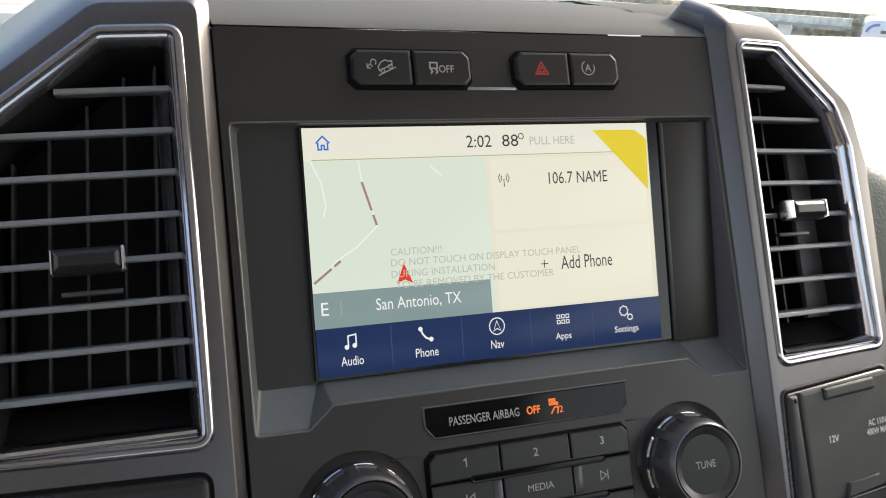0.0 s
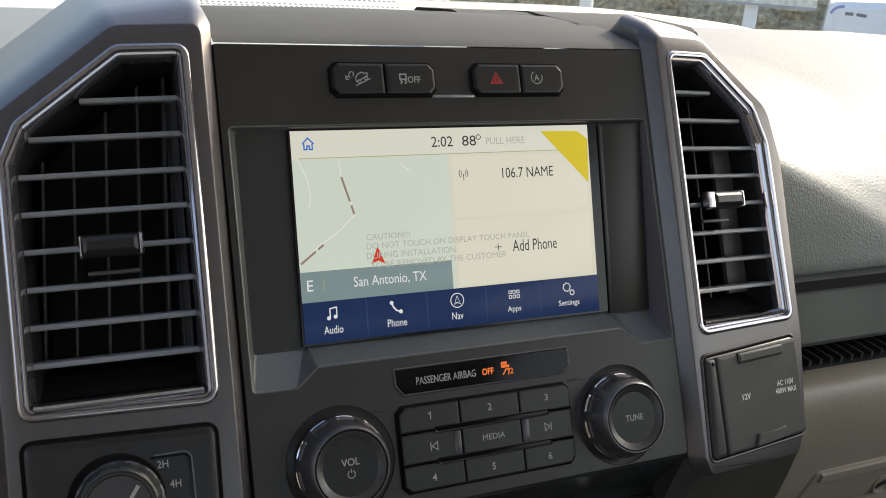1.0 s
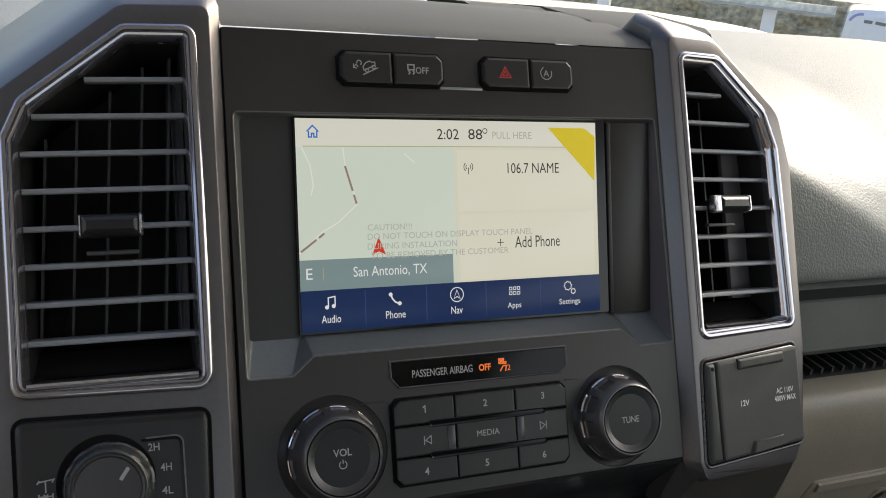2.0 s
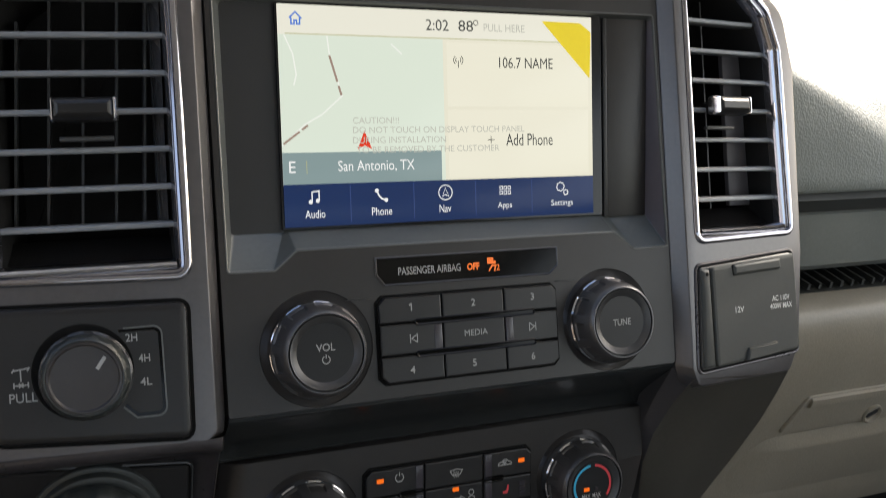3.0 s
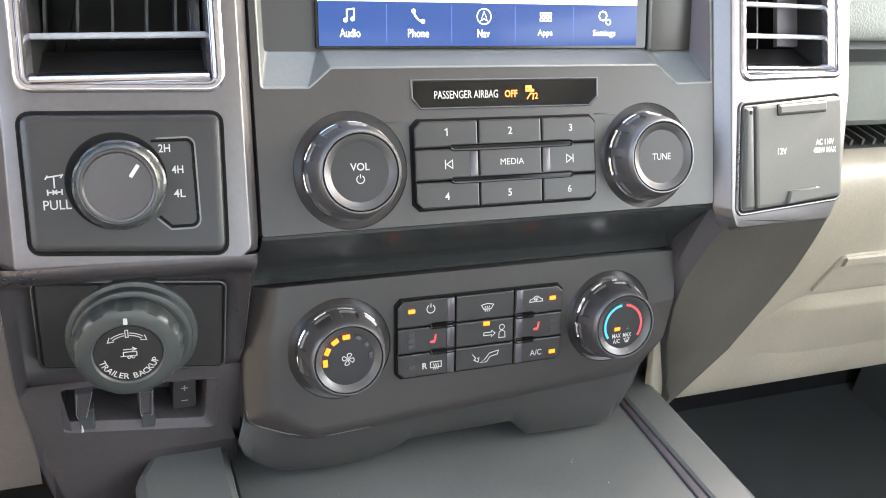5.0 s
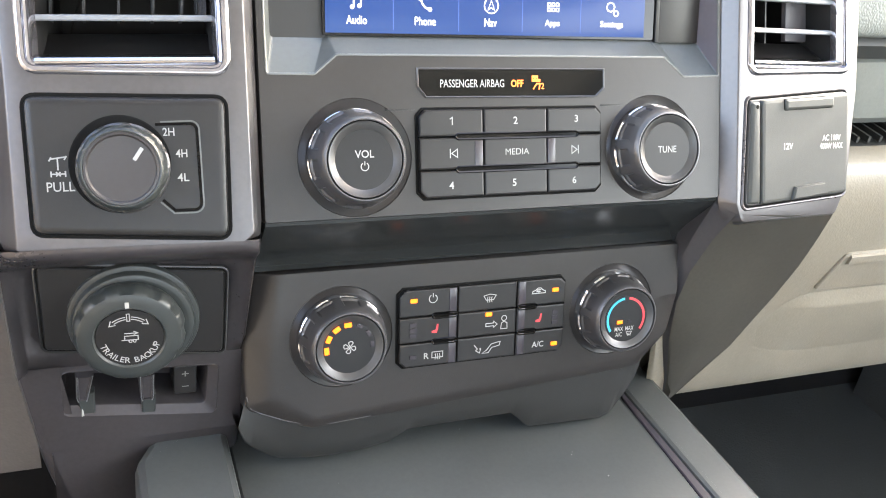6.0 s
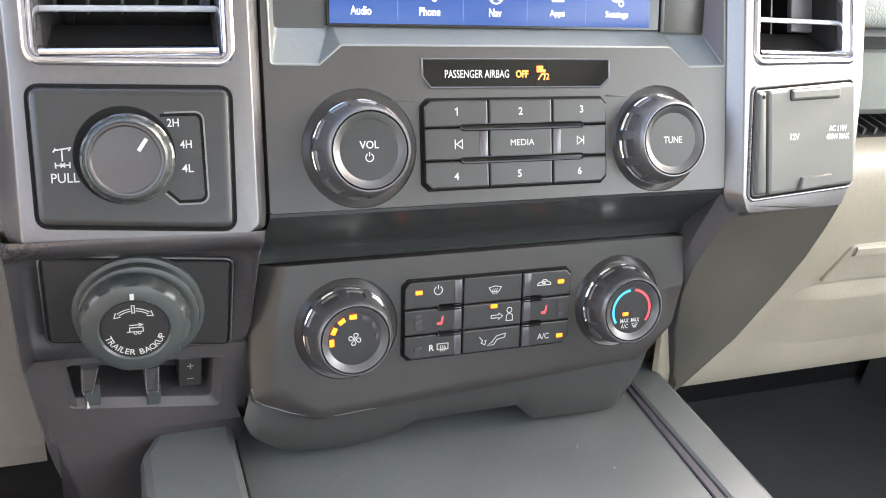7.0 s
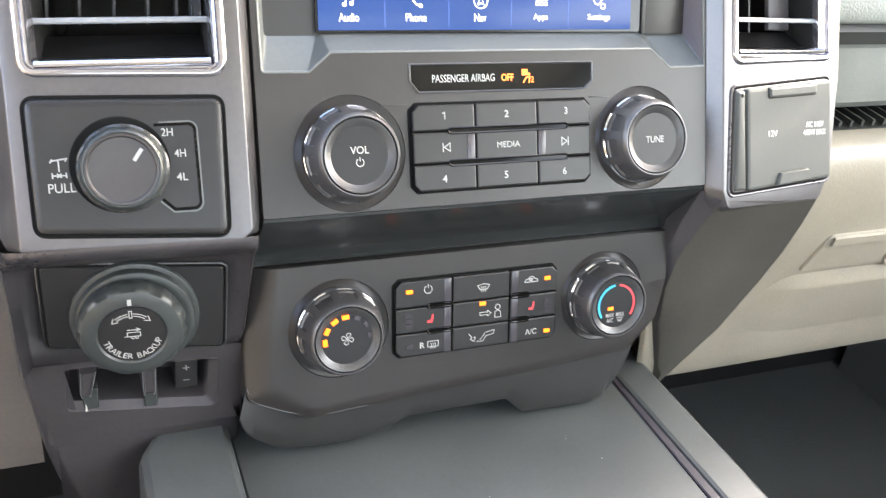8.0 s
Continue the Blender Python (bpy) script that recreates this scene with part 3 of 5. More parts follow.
for u, v, w, tall in ((-0.0260, -0.0032, 0.0023, 0.0026), (-0.0392, 0.0205, 0.0001, 0.0028)):
    part("scuff", plate([(u - 0.0006, v - tall), (u + 0.0007, v - tall * 0.8), (u + 0.0003, v + tall * 0.6), (u - 0.0003, v + tall)], [(0, 0), (0.0001, 0.0001)], shifted(POCKET, 0, 0, w)), INK, pods[-1], "pale scuff on the plastic")
rocker = part("rocker", slab(rounded(box2(0.0180, -0.0040, 0.0295, 0.0140), 0.0012, 3), -0.004, POCKET, back=-0.02), KEY, pods[-1], "black plus and minus rocker")
part("mark", glyphs("+", shifted(POCKET, 0.0238, 0.0090, -0.0038), width=0.0034), INK_GREY, rocker)
part("mark", strokes([[(0.0221, 0.0010), (0.0255, 0.0010)]], 0.0006, POCKET, -0.0038), INK_GREY, rocker)


RIM2 = material("grey_linkage", (0.10, 0.094, 0.104), 0.5, vary=0.1)


def air_vent(s):
    m = pod_plane(s)
    vent = thing("air_vent", (s * 0.18, 0.0, 0.036), "black louvred air vent with smoked chrome frame and tab", "air vent", "vents beside the display")
    edge = rounded(pod_poly(VENT_EDGE[s], s), [0.005, 0.007, 0.008, 0.008, 0.006, 0.006] if s < 0 else [0.005, 0.009, 0.014, 0.014, 0.006, 0.006], 8)
    part("chrome_frame", plate(edge, [(-0.0020, -0.001), (-0.0020, 0.0004), (-0.0012, 0.0013), (-0.0002, 0.0016), (0.0010, 0.0013), (0.0016, 0.0002), (0.0017, -0.0015), (0.0026, -0.0018), (0.0034, -0.0010), (0.0042, -0.0022),
                                      (0.0052, -0.0080)], m, cap1=False), SMOKED, vent, "smoked chrome frame")
    part("duct", plate(edge, [(0.0050, -0.0078), (0.0066, -0.016), (0.0090, -0.060)], m), DUCT, vent, "black duct")
    sill = bmesh.new()
    loft(sill, [[m @ Vector((s * (x - 0.14) * 1.0084, z, w)) for x in (0.1425, 0.2150 if s < 0 else 0.2120)] for z, w in ((0.0392, -0.0022), (0.0402, -0.0028), (0.0416, -0.0052), (0.0420, -0.0078), (0.0440, -0.0120), (0.0545, -0.0258), (0.0548, -0.0266))], closed=False)
    part("sill", sill, KEY, vent, "dark satin duct floor with a rounded lip")
    sill = bmesh.new()
    loft(sill, [[m @ Vector((s * (x - 0.14) * 1.0084, z, w)) for x in (0.1430, 0.2145 if s < 0 else 0.2115)] for z, w in ((0.0394, -0.0034), (0.0396, -0.0014), (0.0403, -0.0004), (0.0413, 0.0), (0.0425, -0.0006), (0.0436, -0.0024), (0.0443, -0.0050), (0.0446, -0.0085))], closed=False)
    part("sill_edge", sill, EDGE, vent, "smoked chrome roll of the lower lip")

    def reach(z):
        return 0.2140 if z < 0.150 else 0.2140 - (z - 0.150) * 0.30 if z < 0.163 else 0.2100 - (z - 0.163) * 1.34
    for k in range(8):
        z = 0.1778 - 0.0169 * k if s < 0 else 0.1793 - 0.0171 * k
        a, b = 0.1432, reach(z + 0.003) - (0.0 if s < 0 else 0.0032 + 0.004 * min(1.0, max(0.0, (z - 0.11) / 0.05)))
        # blade with a rounded front edge, tipped slightly down at the front
        rings = []
        for y, t in ((-0.0068, 0.0006), (-0.0073, 0.0012), (-0.0088, 0.0014), (-0.0160, 0.0012), (-0.0220, 0.0005)):
            ring = []
            for x, top in ((a, 1), (b, 1), (b, -1), (a, -1)):
                ring.append(m @ Vector((s * (x - 0.14) * 1.0084, z + top * t - (y + 0.007) * 0.12, y)))
            rings.append(ring)
        bm = bmesh.new()
        loft(bm, rings, True, True)
        part("slat", bm, SLAT, vent)
    for x in (0.1552, 0.1676, 0.1822, 0.1968, 0.2105) if s < 0 else (0.1580, 0.1790):
        top = 0.193 - max(0, x - 0.162) * 0.80
        low, tilt = (0.0610, 0.0052) if s < 0 else (0.050, 0.0)
        bm = bmesh.new()
        turn = 0.0012 if s < 0 else 0.0060
        poly = [(x - 0.0006, -0.027), (x + 0.0006, -0.027), (x + 0.0006 + turn, -0.040), (x - 0.0006 + turn, -0.040)]
        loft(bm, [[m @ Vector((s * (px - 0.14 - tilt * (z - 0.08) / 0.09), z, py)) for px, py in poly] for z in (low, top)], True, True)
        part("fin", bm, FIN, vent)
    tab = rounded(box2(-0.0132, -0.0052, 0.0132, 0.0052), 0.0028, 5)
    t = shifted(m, s * ((0.1776 if s < 0 else 0.1697) - 0.14), 0.1102 if s < 0 else 0.1126)
    knob = part("tab", plate(tab, [(0.0030, -0.012), (0.0016, -0.007), (0.0, -0.003), (0.0001, 0.0008), (0.0006, 0.0030), (0.0015, 0.0045), (0.0027, 0.0053), (0.0038, 0.0056)], t), KEY, vent, "dark satin grip tab", angle=60)
    for e in (-1, 1):
        cheek = rounded([(e * 0.0140, -0.0054), (e * 0.0140, 0.0054), (e * 0.0114, 0.0054), (e * 0.0114, -0.0054)], [0.0024, 0.0024, 0.0006, 0.0006], 5)
        part("chrome_end", plate(cheek, [(0.0006, -0.0035), (0, -0.0015), (0.0001, 0.0010), (0.0004, 0.0030), (0.0008, 0.0044), (0.0012, 0.0050)], t), CHROME, knob, "chrome end of the tab", angle=60)
    part("link", slab(rounded(box2(-0.0112, -0.0014, 0.0112, 0.0006), 0.0004, 2), 0.003, shifted(t, 0, -0.0112, -0.010)), FIN, vent, "dark link bar under the tab")
    if s < 0:
        blade = bmesh.new()
        loft(blade, [[m @ Vector((-(x - 0.14) - 0.0004 * k, z, w)) for x, w in ((0.1440, -0.0100), (0.1462, -0.0130), (0.1482, -0.0180), (0.1492, -0.0240), (0.1496, -0.0300))] for k, z in enumerate((0.1780, 0.1500, 0.1200, 0.0900, 0.0610))], closed=False)
        part("side_blade", blade, SMOKED, vent, "gloss blade at the inner end of the slats")
    if s > 0:
        part("linkage", slab(box2(0.192 - 0.14, 0.056, 0.2115 - 0.14, 0.150), 0.003, shifted(m, 0, 0, -0.027), edge=0.0008), RIM2, vent, "grey linkage plate behind the slats")


for s in (-1, 1):
    air_vent(s)


# ---- knobs ----


def facets(profile, m, count, depth, sunk, n=160, share=0.62):
    """A turned grip with flat recesses cut into the rings named in sunk."""
    bm, rings = bmesh.new(), []
    for k, (r, h) in enumerate(profile):
        ring = []
        for i in range(n):
            phase = (i * count / n) % 1.0
            q = r - (depth if k in sunk and phase < share else 0)
            a = 2 * math.pi * i / n
            ring.append(m @ Vector((q * math.cos(a), q * math.sin(a), h)))
        rings.append(ring)
    loft(bm, rings)
    return bm


def dial(name, m, label, count=10):
    """A knob: a scalloped chrome foot, a faceted satin grip, a black seam, a bevelled rim and a flat face."""
    knob = thing(name, m.translation, label, "knob", "knobs of the centre stack")
    part("foot", facets([(0.0231, -0.0072), (0.0231, 0.0020), (0.0230, 0.0028), (0.0226, 0.0040), (0.0220, 0.0048)], m, count, 0.0009, (2, 3, 4)), EDGE, knob, "scalloped smoked chrome foot")
    part("grip", facets([(0.0229, 0.0036), (0.0226, 0.0050), (0.0224, 0.0056), (0.0212, 0.0108), (0.0209, 0.0114), (0.0200, 0.0146), (0.0192, 0.0164), (0.0184, 0.0172), (0.0179, 0.0172), (0.0177, 0.0150)], m, count, 0.0008, (2, 3)),
         GRIP, knob, "faceted dark satin grip")
    part("seam", facets([(0.0180, 0.0158), (0.0168, 0.0158)], m, 1, 0, (), 64), GAP, knob, "black seam")
    part("rim", facets([(0.0173, 0.0150), (0.0173, 0.0166), (0.0171, 0.0170), (0.0167, 0.0169), (0.0138, 0.0153), (0.0134, 0.0150)], m, 1, 0, (), 64), RIM, knob, "bevelled dark satin rim")
    top = part("face", turned([(0.0136, 0.01515), (0.0070, 0.0152), (0.0015, 0.0152)], m, 48), FACE, knob)
    return top, shifted(m, 0, 0, 0.01535)


POWER_ICON = [arc(0, 0, 0.0018, 120, 420, 16), [(0, 0.0006), (0, 0.0024)]]
top, m = dial("volume_knob", plane((-0.0808, 0.0, -0.0031)), "black volume knob with satin grip and chrome foot")
part("lettering", glyphs("VOL", m, width=0.0090, height=0.0035, at=(0, 0.0025), thick=0.012), INK, top)
part("symbol", strokes([[(x, y - 0.0032) for x, y in l] for l in POWER_ICON], 0.00045, m), INK, top)
top, m = dial("tuning_knob", plane((0.0798, 0.0, -0.0031)), "black tuning knob with satin grip and chrome foot")
part("lettering", glyphs("TUNE", m, width=0.0110, height=0.0034), INK, top)
top, m = dial("fan_knob", shifted(CLIMATE, -0.0802, -0.0055), "black fan speed knob with four amber lights")


def knob_bar(k, wide, high, mat, label):
    a = radians(184 - 30 * k)
    place_at = m @ Matrix.Translation((0.0118 * math.cos(a), 0.0118 * math.sin(a), 0)) @ Matrix.Rotation(a + radians(90), 4, "Z")
    part("light", slab(rounded(box2(-wide, -high, wide, high), 0.0003, 2), 0.0003, place_at, 0.0001), mat, top, label)


for k in range(7):
    if k < 4:
        knob_bar(k, 0.0019, 0.0012, AMBER, "lit amber bar")
    else:
        knob_bar(k, 0.0017, 0.0010, STRIP, "unlit bar")
PETAL = [(0.08, 0.10), (0.0, 0.60), (0.06, 0.92), (0.36, 1.0), (0.72, 0.86), (0.80, 0.58), (0.50, 0.34)]
blades = []
for k in range(4):
    c, d = math.cos(math.pi / 2 * k + 0.25), math.sin(math.pi / 2 * k + 0.25)
    blades.append([((x * c - y * d) * 0.0029, (x * d + y * c) * 0.0029) for x, y in PETAL])
part("symbol", strokes(blades, 0.00038, m, closed=(0, 1, 2, 3)), INK, top)
top, m = dial("temperature_knob", shifted(CLIMATE, 0.0803, -0.0060), "black temperature knob with blue and red arcs")
part("cold_arc", strokes([arc(0, 0, 0.0117, 216, 97, 24)], 0.0014, m), COLD_BLUE, top, "blue arc")
part("hot_arc", strokes([arc(0, 0, 0.0117, 83, -36, 24)], 0.0014, m), HOT_RED, top, "red arc")
part("light", slab(box2(-0.0056, -0.0030, -0.0021, -0.0010), 0.0003, m, 0.0001), AMBER, top, "lit amber bar")
for z in (-0.0014, -0.0026):
    part("light", slab(box2(0.0012, z - 0.0003, 0.0036, z + 0.0003), 0.0002, m, 0.0001), STRIP, top, "unlit bar")
bm = glyphs("MAX", m, width=0.0054, height=0.0025, at=(-0.0041, -0.0060), thick=0.006)
glyphs("MAX", m, width=0.0054, height=0.0025, at=(0.0028, -0.0060), bm=bm, thick=0.006)
glyphs("A/C", m, width=0.0044, height=0.0025, at=(-0.0040, -0.0092), bm=bm, thick=0.006)
strokes([[(0.0008, -0.0080), (0.0044, -0.0080), (0.0036, -0.0098), (0.0016, -0.0098)]] + [[(x, -0.0088), (x + 0.0002, -0.0106)] for x in (0.0018, 0.0026, 0.0034)], 0.0003, m, closed=(0,), bm=bm)
part("lettering", bm, INK, top)


# ---- keys ----
def key_poly(x0, z0, x1, z1, cut=()):
    """A key's outline, with some of its corners (bl, br, tr, tl) cut off."""
    poly = []
    for name, (x, z), (ax, az), (bx, bz) in (("bl", (x0, z0), (0, 1), (1, 0)), ("br", (x1, z0), (-1, 0), (0, 1)), ("tr", (x1, z1), (0, -1), (-1, 0)), ("tl", (x0, z1), (1, 0), (0, -1))):
        c = 0.0034
        poly += [(x + ax * c, z + az * c), (x + bx * c, z + bz * c)] if name in cut else [(x, z)]
    return poly


def key(parent, m, x0, z0, x1, z1, cut=(), height=0.0030, gap=0.00028, mat=None, bevel=0.0009):
    poly = inset(key_poly(x0, z0, x1, z1, cut), gap)
    return part("key", plate(poly, [(0, -0.003), (0, height - bevel), (bevel * 0.35, height - bevel * 0.2), (bevel, height)], m), mat or KEY, parent, angle=12)


# two pairs of buttons above the display
def button_pair(x0, x1, mid, label):
    pair = thing("button_pair", (x0, 0, 0.1785), label, "buttons", "buttons above the display")
    z0, z1 = 0.1774, 0.1942
    part("bezel", plate(key_poly(x0 - 0.0008, z0 - 0.0008, x1 + 0.0008, z1 + 0.0008, ("bl", "br", "tr", "tl")), [(0, -0.001), (0, 0.0008), (0.0004, 0.0012)], FRONT), GAP, pair, "dark gap round the buttons")
    a = key(pair, FRONT, x0, z0, mid, z1, ("bl", "tl"), 0.0034, bevel=0.0015)
    b = key(pair, FRONT, mid, z0, x1, z1, ("br", "tr"), 0.0034, bevel=0.0015)
    return a, b


F = shifted(FRONT, 0, 0, 0.00355)
a, b = button_pair(-0.0672, -0.0105, -0.0388, "pair of black buttons for hill descent and traction control")
m = shifted(F, -0.0535, 0.1856)
bm = strokes([[(-0.0016, -0.0036), (0.0066, 0.0002)], [(-0.0010, -0.0014), (0.0050, 0.0014), (0.0050, 0.0030), (0.0034, 0.0028), (0.0020, 0.0034), (0.0000, 0.0024), (-0.0014, 0.0004)],
              arc(0.0006, -0.0014, 0.0009, 0, 345, 10), arc(0.0042, 0.0004, 0.0009, 0, 345, 10), arc(-0.0034, 0.0024, 0.0012, 200, -60, 10), [(-0.0064, 0.0000), (-0.0050, 0.0016), (-0.0040, 0.0002)], [(-0.0064, 0.0018), (-0.0064, -0.0002), (-0.0048, -0.0004)]], 0.0005, m, closed=(1,))
part("symbol", bm, INK, a)
m = shifted(F, -0.0262, 0.1856)
bm = glyphs("OFF", m, width=0.0072, height=0.0034, at=(0.0032, -0.0004))
strokes([[(-0.0046, 0.0024), (-0.0012, 0.0024), (-0.0012, -0.0002), (-0.0046, -0.0002)], [(-0.0044, -0.0006), (-0.0036, -0.0016), (-0.0044, -0.0026)], [(-0.0020, -0.0006), (-0.0012, -0.0016), (-0.0020, -0.0026)]], 0.0007, m, closed=(0,), bm=bm)
part("symbol", bm, INK, b)
a, b = button_pair(0.0115, 0.0672, 0.0402, "pair of black buttons for hazard lights and auto start")
m = shifted(F, 0.0250, 0.1854)
bm = strokes([[(-0.0034, -0.0022), (0.0034, -0.0022), (0.0, 0.0036)], [(-0.0016, -0.0012), (0.0016, -0.0012), (0.0, 0.0014)]], 0.0006, m, closed=(0, 1))
part("symbol", bm, INK_RED, a)
m = shifted(F, 0.0500, 0.1864)
bm = glyphs("A", m, height=0.0034)
strokes([arc(0, 0, 0.0034, 115, 385, 20)], 0.0005, m, bm=bm)
part("symbol", bm, INK, b)
strip = thing("light_strip", (0, 0, 0.1782), "thin pale plastic strip between two button pairs", "trim strip")
part("strip", slab(box2(-0.0122, 0.1764, 0.0122, 0.1778), 0.0006, FRONT, 0.0002), SATIN, strip)

# dark strips painting the shadow lines of shallow steps between the keypad and the knob dishes
for x0, z0, x1, z1 in ((-0.0655, 0.0190, -0.0512, 0.0190), (0.0498, 0.0200, 0.0620, 0.0198)):
    part("step_shadow", slab([(x0, z0 - 0.0004), (x1, z1 - 0.0004), (x1, z1 + 0.0004), (x0, z0 + 0.0004)], 0.0003, FRONT, 0.0001, back=-0.001), KEY, stack)

# airbag lamp
lamp = thing("airbag_indicator", (0, 0, 0.0247), "gloss black passenger airbag indicator with orange lamp", "indicator")
edge = [(-0.0490, 0.0300), (-0.0450, 0.0250), (0.0465, 0.0246), (0.0514, 0.0290), (0.0514, 0.0379), (-0.0490, 0.0381)]
part("surround", plate(edge, [(-0.0006, -0.001), (-0.0006, 0.0004), (-0.0001, 0.0009), (0.0004, 0.0004)], FRONT, cap1=False), GRIP, lamp, "thin satin edge")
window = part("window", plate(edge, [(0.0004, -0.001), (0.0005, 0.0006)], FRONT), LENS, lamp, "gloss black window")
m = shifted(FRONT, 0, 0, 0.00075)
part("lettering", glyphs("PASSENGER AIRBAG", m, width=0.0335, height=0.0038, at=(-0.0212, 0.0312), thick=0.008), INK, window)
part("lamp", glyphs("OFF", m, width=0.0068, height=0.0036, at=(0.0026, 0.0311), thick=0.03), ORANGE, window, "lit orange word")
m = shifted(m, 0.0139, 0.0312)
bm = strokes([[(-0.0030, 0.0010), (-0.0002, 0.0010), (-0.0002, 0.0034), (-0.0030, 0.0034)], [(-0.0030, 0.0010), (-0.0002, 0.0034)], [(-0.0030, 0.0034), (-0.0002, 0.0010)],
              [(-0.0026, -0.0030), (-0.0006, -0.0002), (0.0012, -0.0004), (0.0006, -0.0032)], arc(0.0008, 0.0012, 0.0005, 0, 330, 8)], 0.0007, m, closed=(0,))
glyphs("2", m, height=0.0030, at=(0.0026, -0.0014), bm=bm)
part("lamp", bm, ORANGE, window, "lit orange airbag symbol")

# radio keys
pad = thing("radio_keypad", (0, 0, -0.0238), "black radio keypad of nine keys with white marks", "keypad")
part("bezel", plate(key_poly(-0.0511, -0.0241, 0.0497, 0.0200, ("bl", "br", "tr", "tl")), [(0, -0.001), (0, 0.0005), (0.0006, 0.0008)], FRONT), GAP, pad, "dark gap round the keys")
xs, zs = (-0.0502, -0.0168, 0.0177, 0.0488), (-0.0232, -0.0098, 0.0059, 0.0191)
spots = {"1": (-0.0333, 0.0134), "2": (0.0003, 0.0132), "3": (0.0341, 0.0135), "4": (-0.0341, -0.0172), "5": (-0.0007, -0.0171), "6": (0.0328, -0.0172)}
names = {(0, 2): "1", (1, 2): "2", (2, 2): "3", (1, 1): "MEDIA", (0, 0): "4", (1, 0): "5", (2, 0): "6"}
F = shifted(FRONT, 0, 0, 0.0031)
for c in range(3):
    for r in range(3):
        cut = {(0, 0): ("bl",), (2, 0): ("br",), (2, 2): ("tr",), (0, 2): ("tl",)}.get((c, r), ())
        k = key(pad, FRONT, xs[c], zs[r], xs[c + 1], zs[r + 1], cut)
        cx, cz = (xs[c] + xs[c + 1]) / 2, (zs[r] + zs[r + 1]) / 2
        cz += 0.0008 if r == 2 else -0.0010 if r == 0 else 0
        cx += 0.0015 if c == 0 else -0.0006 if c == 2 else 0.0006
        if (c, r) in names:
            word = names[c, r]
            cx, cz = spots.get(word, (cx, cz))
            if word == "1":
                bm = strokes([[(-0.0010, 0.0009), (0.0002, 0.0017), (0.0002, -0.0018)]], 0.0006, shifted(F, cx, cz))
            else:
                bm = glyphs(word, F, height=0.0036 if r != 1 else 0.0030, width=0.0128 if word == "MEDIA" else None, at=(cx, cz), thick=0.0 if word == "MEDIA" else 0.014)
            part("lettering", bm, INK, k)
        else:
            d = 1 if c == 2 else -1
            m = shifted(F, cx + 0.0004 * d, cz)
            bm = strokes([[(-0.0016 * d, -0.0020), (-0.0016 * d, 0.0020), (0.0014 * d, 0.0)], [(0.0021 * d, -0.0022), (0.0021 * d, 0.0022)]], 0.0005, m, closed=(0,))
            part("symbol", bm, INK, k)


def pill(x0, x1, z, h):
    r = h / 2
    return arc(x1 - r, z, r, -90, 90, 8) + arc(x0 + r, z, r, 90, 270, 8)


for z in (0.0059, -0.0098):
    part("slot", plate(pill(-0.0318, 0.0352, z, 0.0036), [(0, 0.001), (0, 0.0033), (0.0004, 0.0037), (0.0008, 0.0033), (0.0011, 0.0031)], FRONT), LENS, pad, "gloss black light slot")
for x in (-0.0196, 0.0200):
    part("gloss_strip", slab(box2(x - 0.0021, -0.0088, x + 0.0021, 0.0040), 0.0033, FRONT, 0.0003, back=0.002), STRIP, pad, "gloss strip beside the media key")

# climate keys
pad = thing("climate_keypad", CLIMATE @ Vector((0, -0.0235, 0)), "black climate keypad with white symbols and amber lights", "keypad")
xs, zs = (-0.0500, -0.0168, 0.0180, 0.0480), (-0.0256, -0.0120, 0.0024, 0.0176)
part("bezel", plate(key_poly(xs[0] - 0.0008, zs[0] - 0.0008, xs[3] + 0.0008, zs[3] + 0.0008, ("bl", "br", "tr", "tl")), [(0, -0.001), (0, 0.0005), (0.0006, 0.0008)], CLIMATE), GAP, pad, "dark gap round the keys")
F = shifted(CLIMATE, 0, 0, 0.0031)
keys = {}
for c in range(3):
    for r in range(3):
        cut = {(0, 0): ("bl",), (2, 0): ("br",), (2, 2): ("tr",), (0, 2): ("tl",)}.get((c, r), ())
        keys[c, r] = key(pad, CLIMATE, xs[c], zs[r], xs[c + 1], zs[r + 1], cut)
for x in (-0.0199, 0.0210):
    for r in range(3):
        part("gloss_strip", slab(box2(x - 0.0021, zs[r] + 0.0006, x + 0.0021, zs[r + 1] - 0.0006), 0.0033, CLIMATE, 0.0003, back=0.002), STRIP, pad, "gloss strip at the edge of a key")
for x0, x1 in ((-0.0318, -0.0170), (0.0183, 0.0304)):
    for z in (zs[1], zs[2]):
        part("slot", plate(pill(x0, x1, z, 0.0037), [(0, 0.001), (0, 0.0033), (0.0004, 0.0037), (0.0008, 0.0033), (0.0011, 0.0031)], CLIMATE), LENS, pad, "gloss black light slot")


def led(parent, x, z, lit=True):
    part("light", slab(rounded(box2(x - 0.0019, z - 0.0011, x + 0.0019, z + 0.0011), 0.0003, 2), 0.0003, F, 0.0001), AMBER if lit else STRIP, parent, "lit amber lamp" if lit else "unlit lamp")


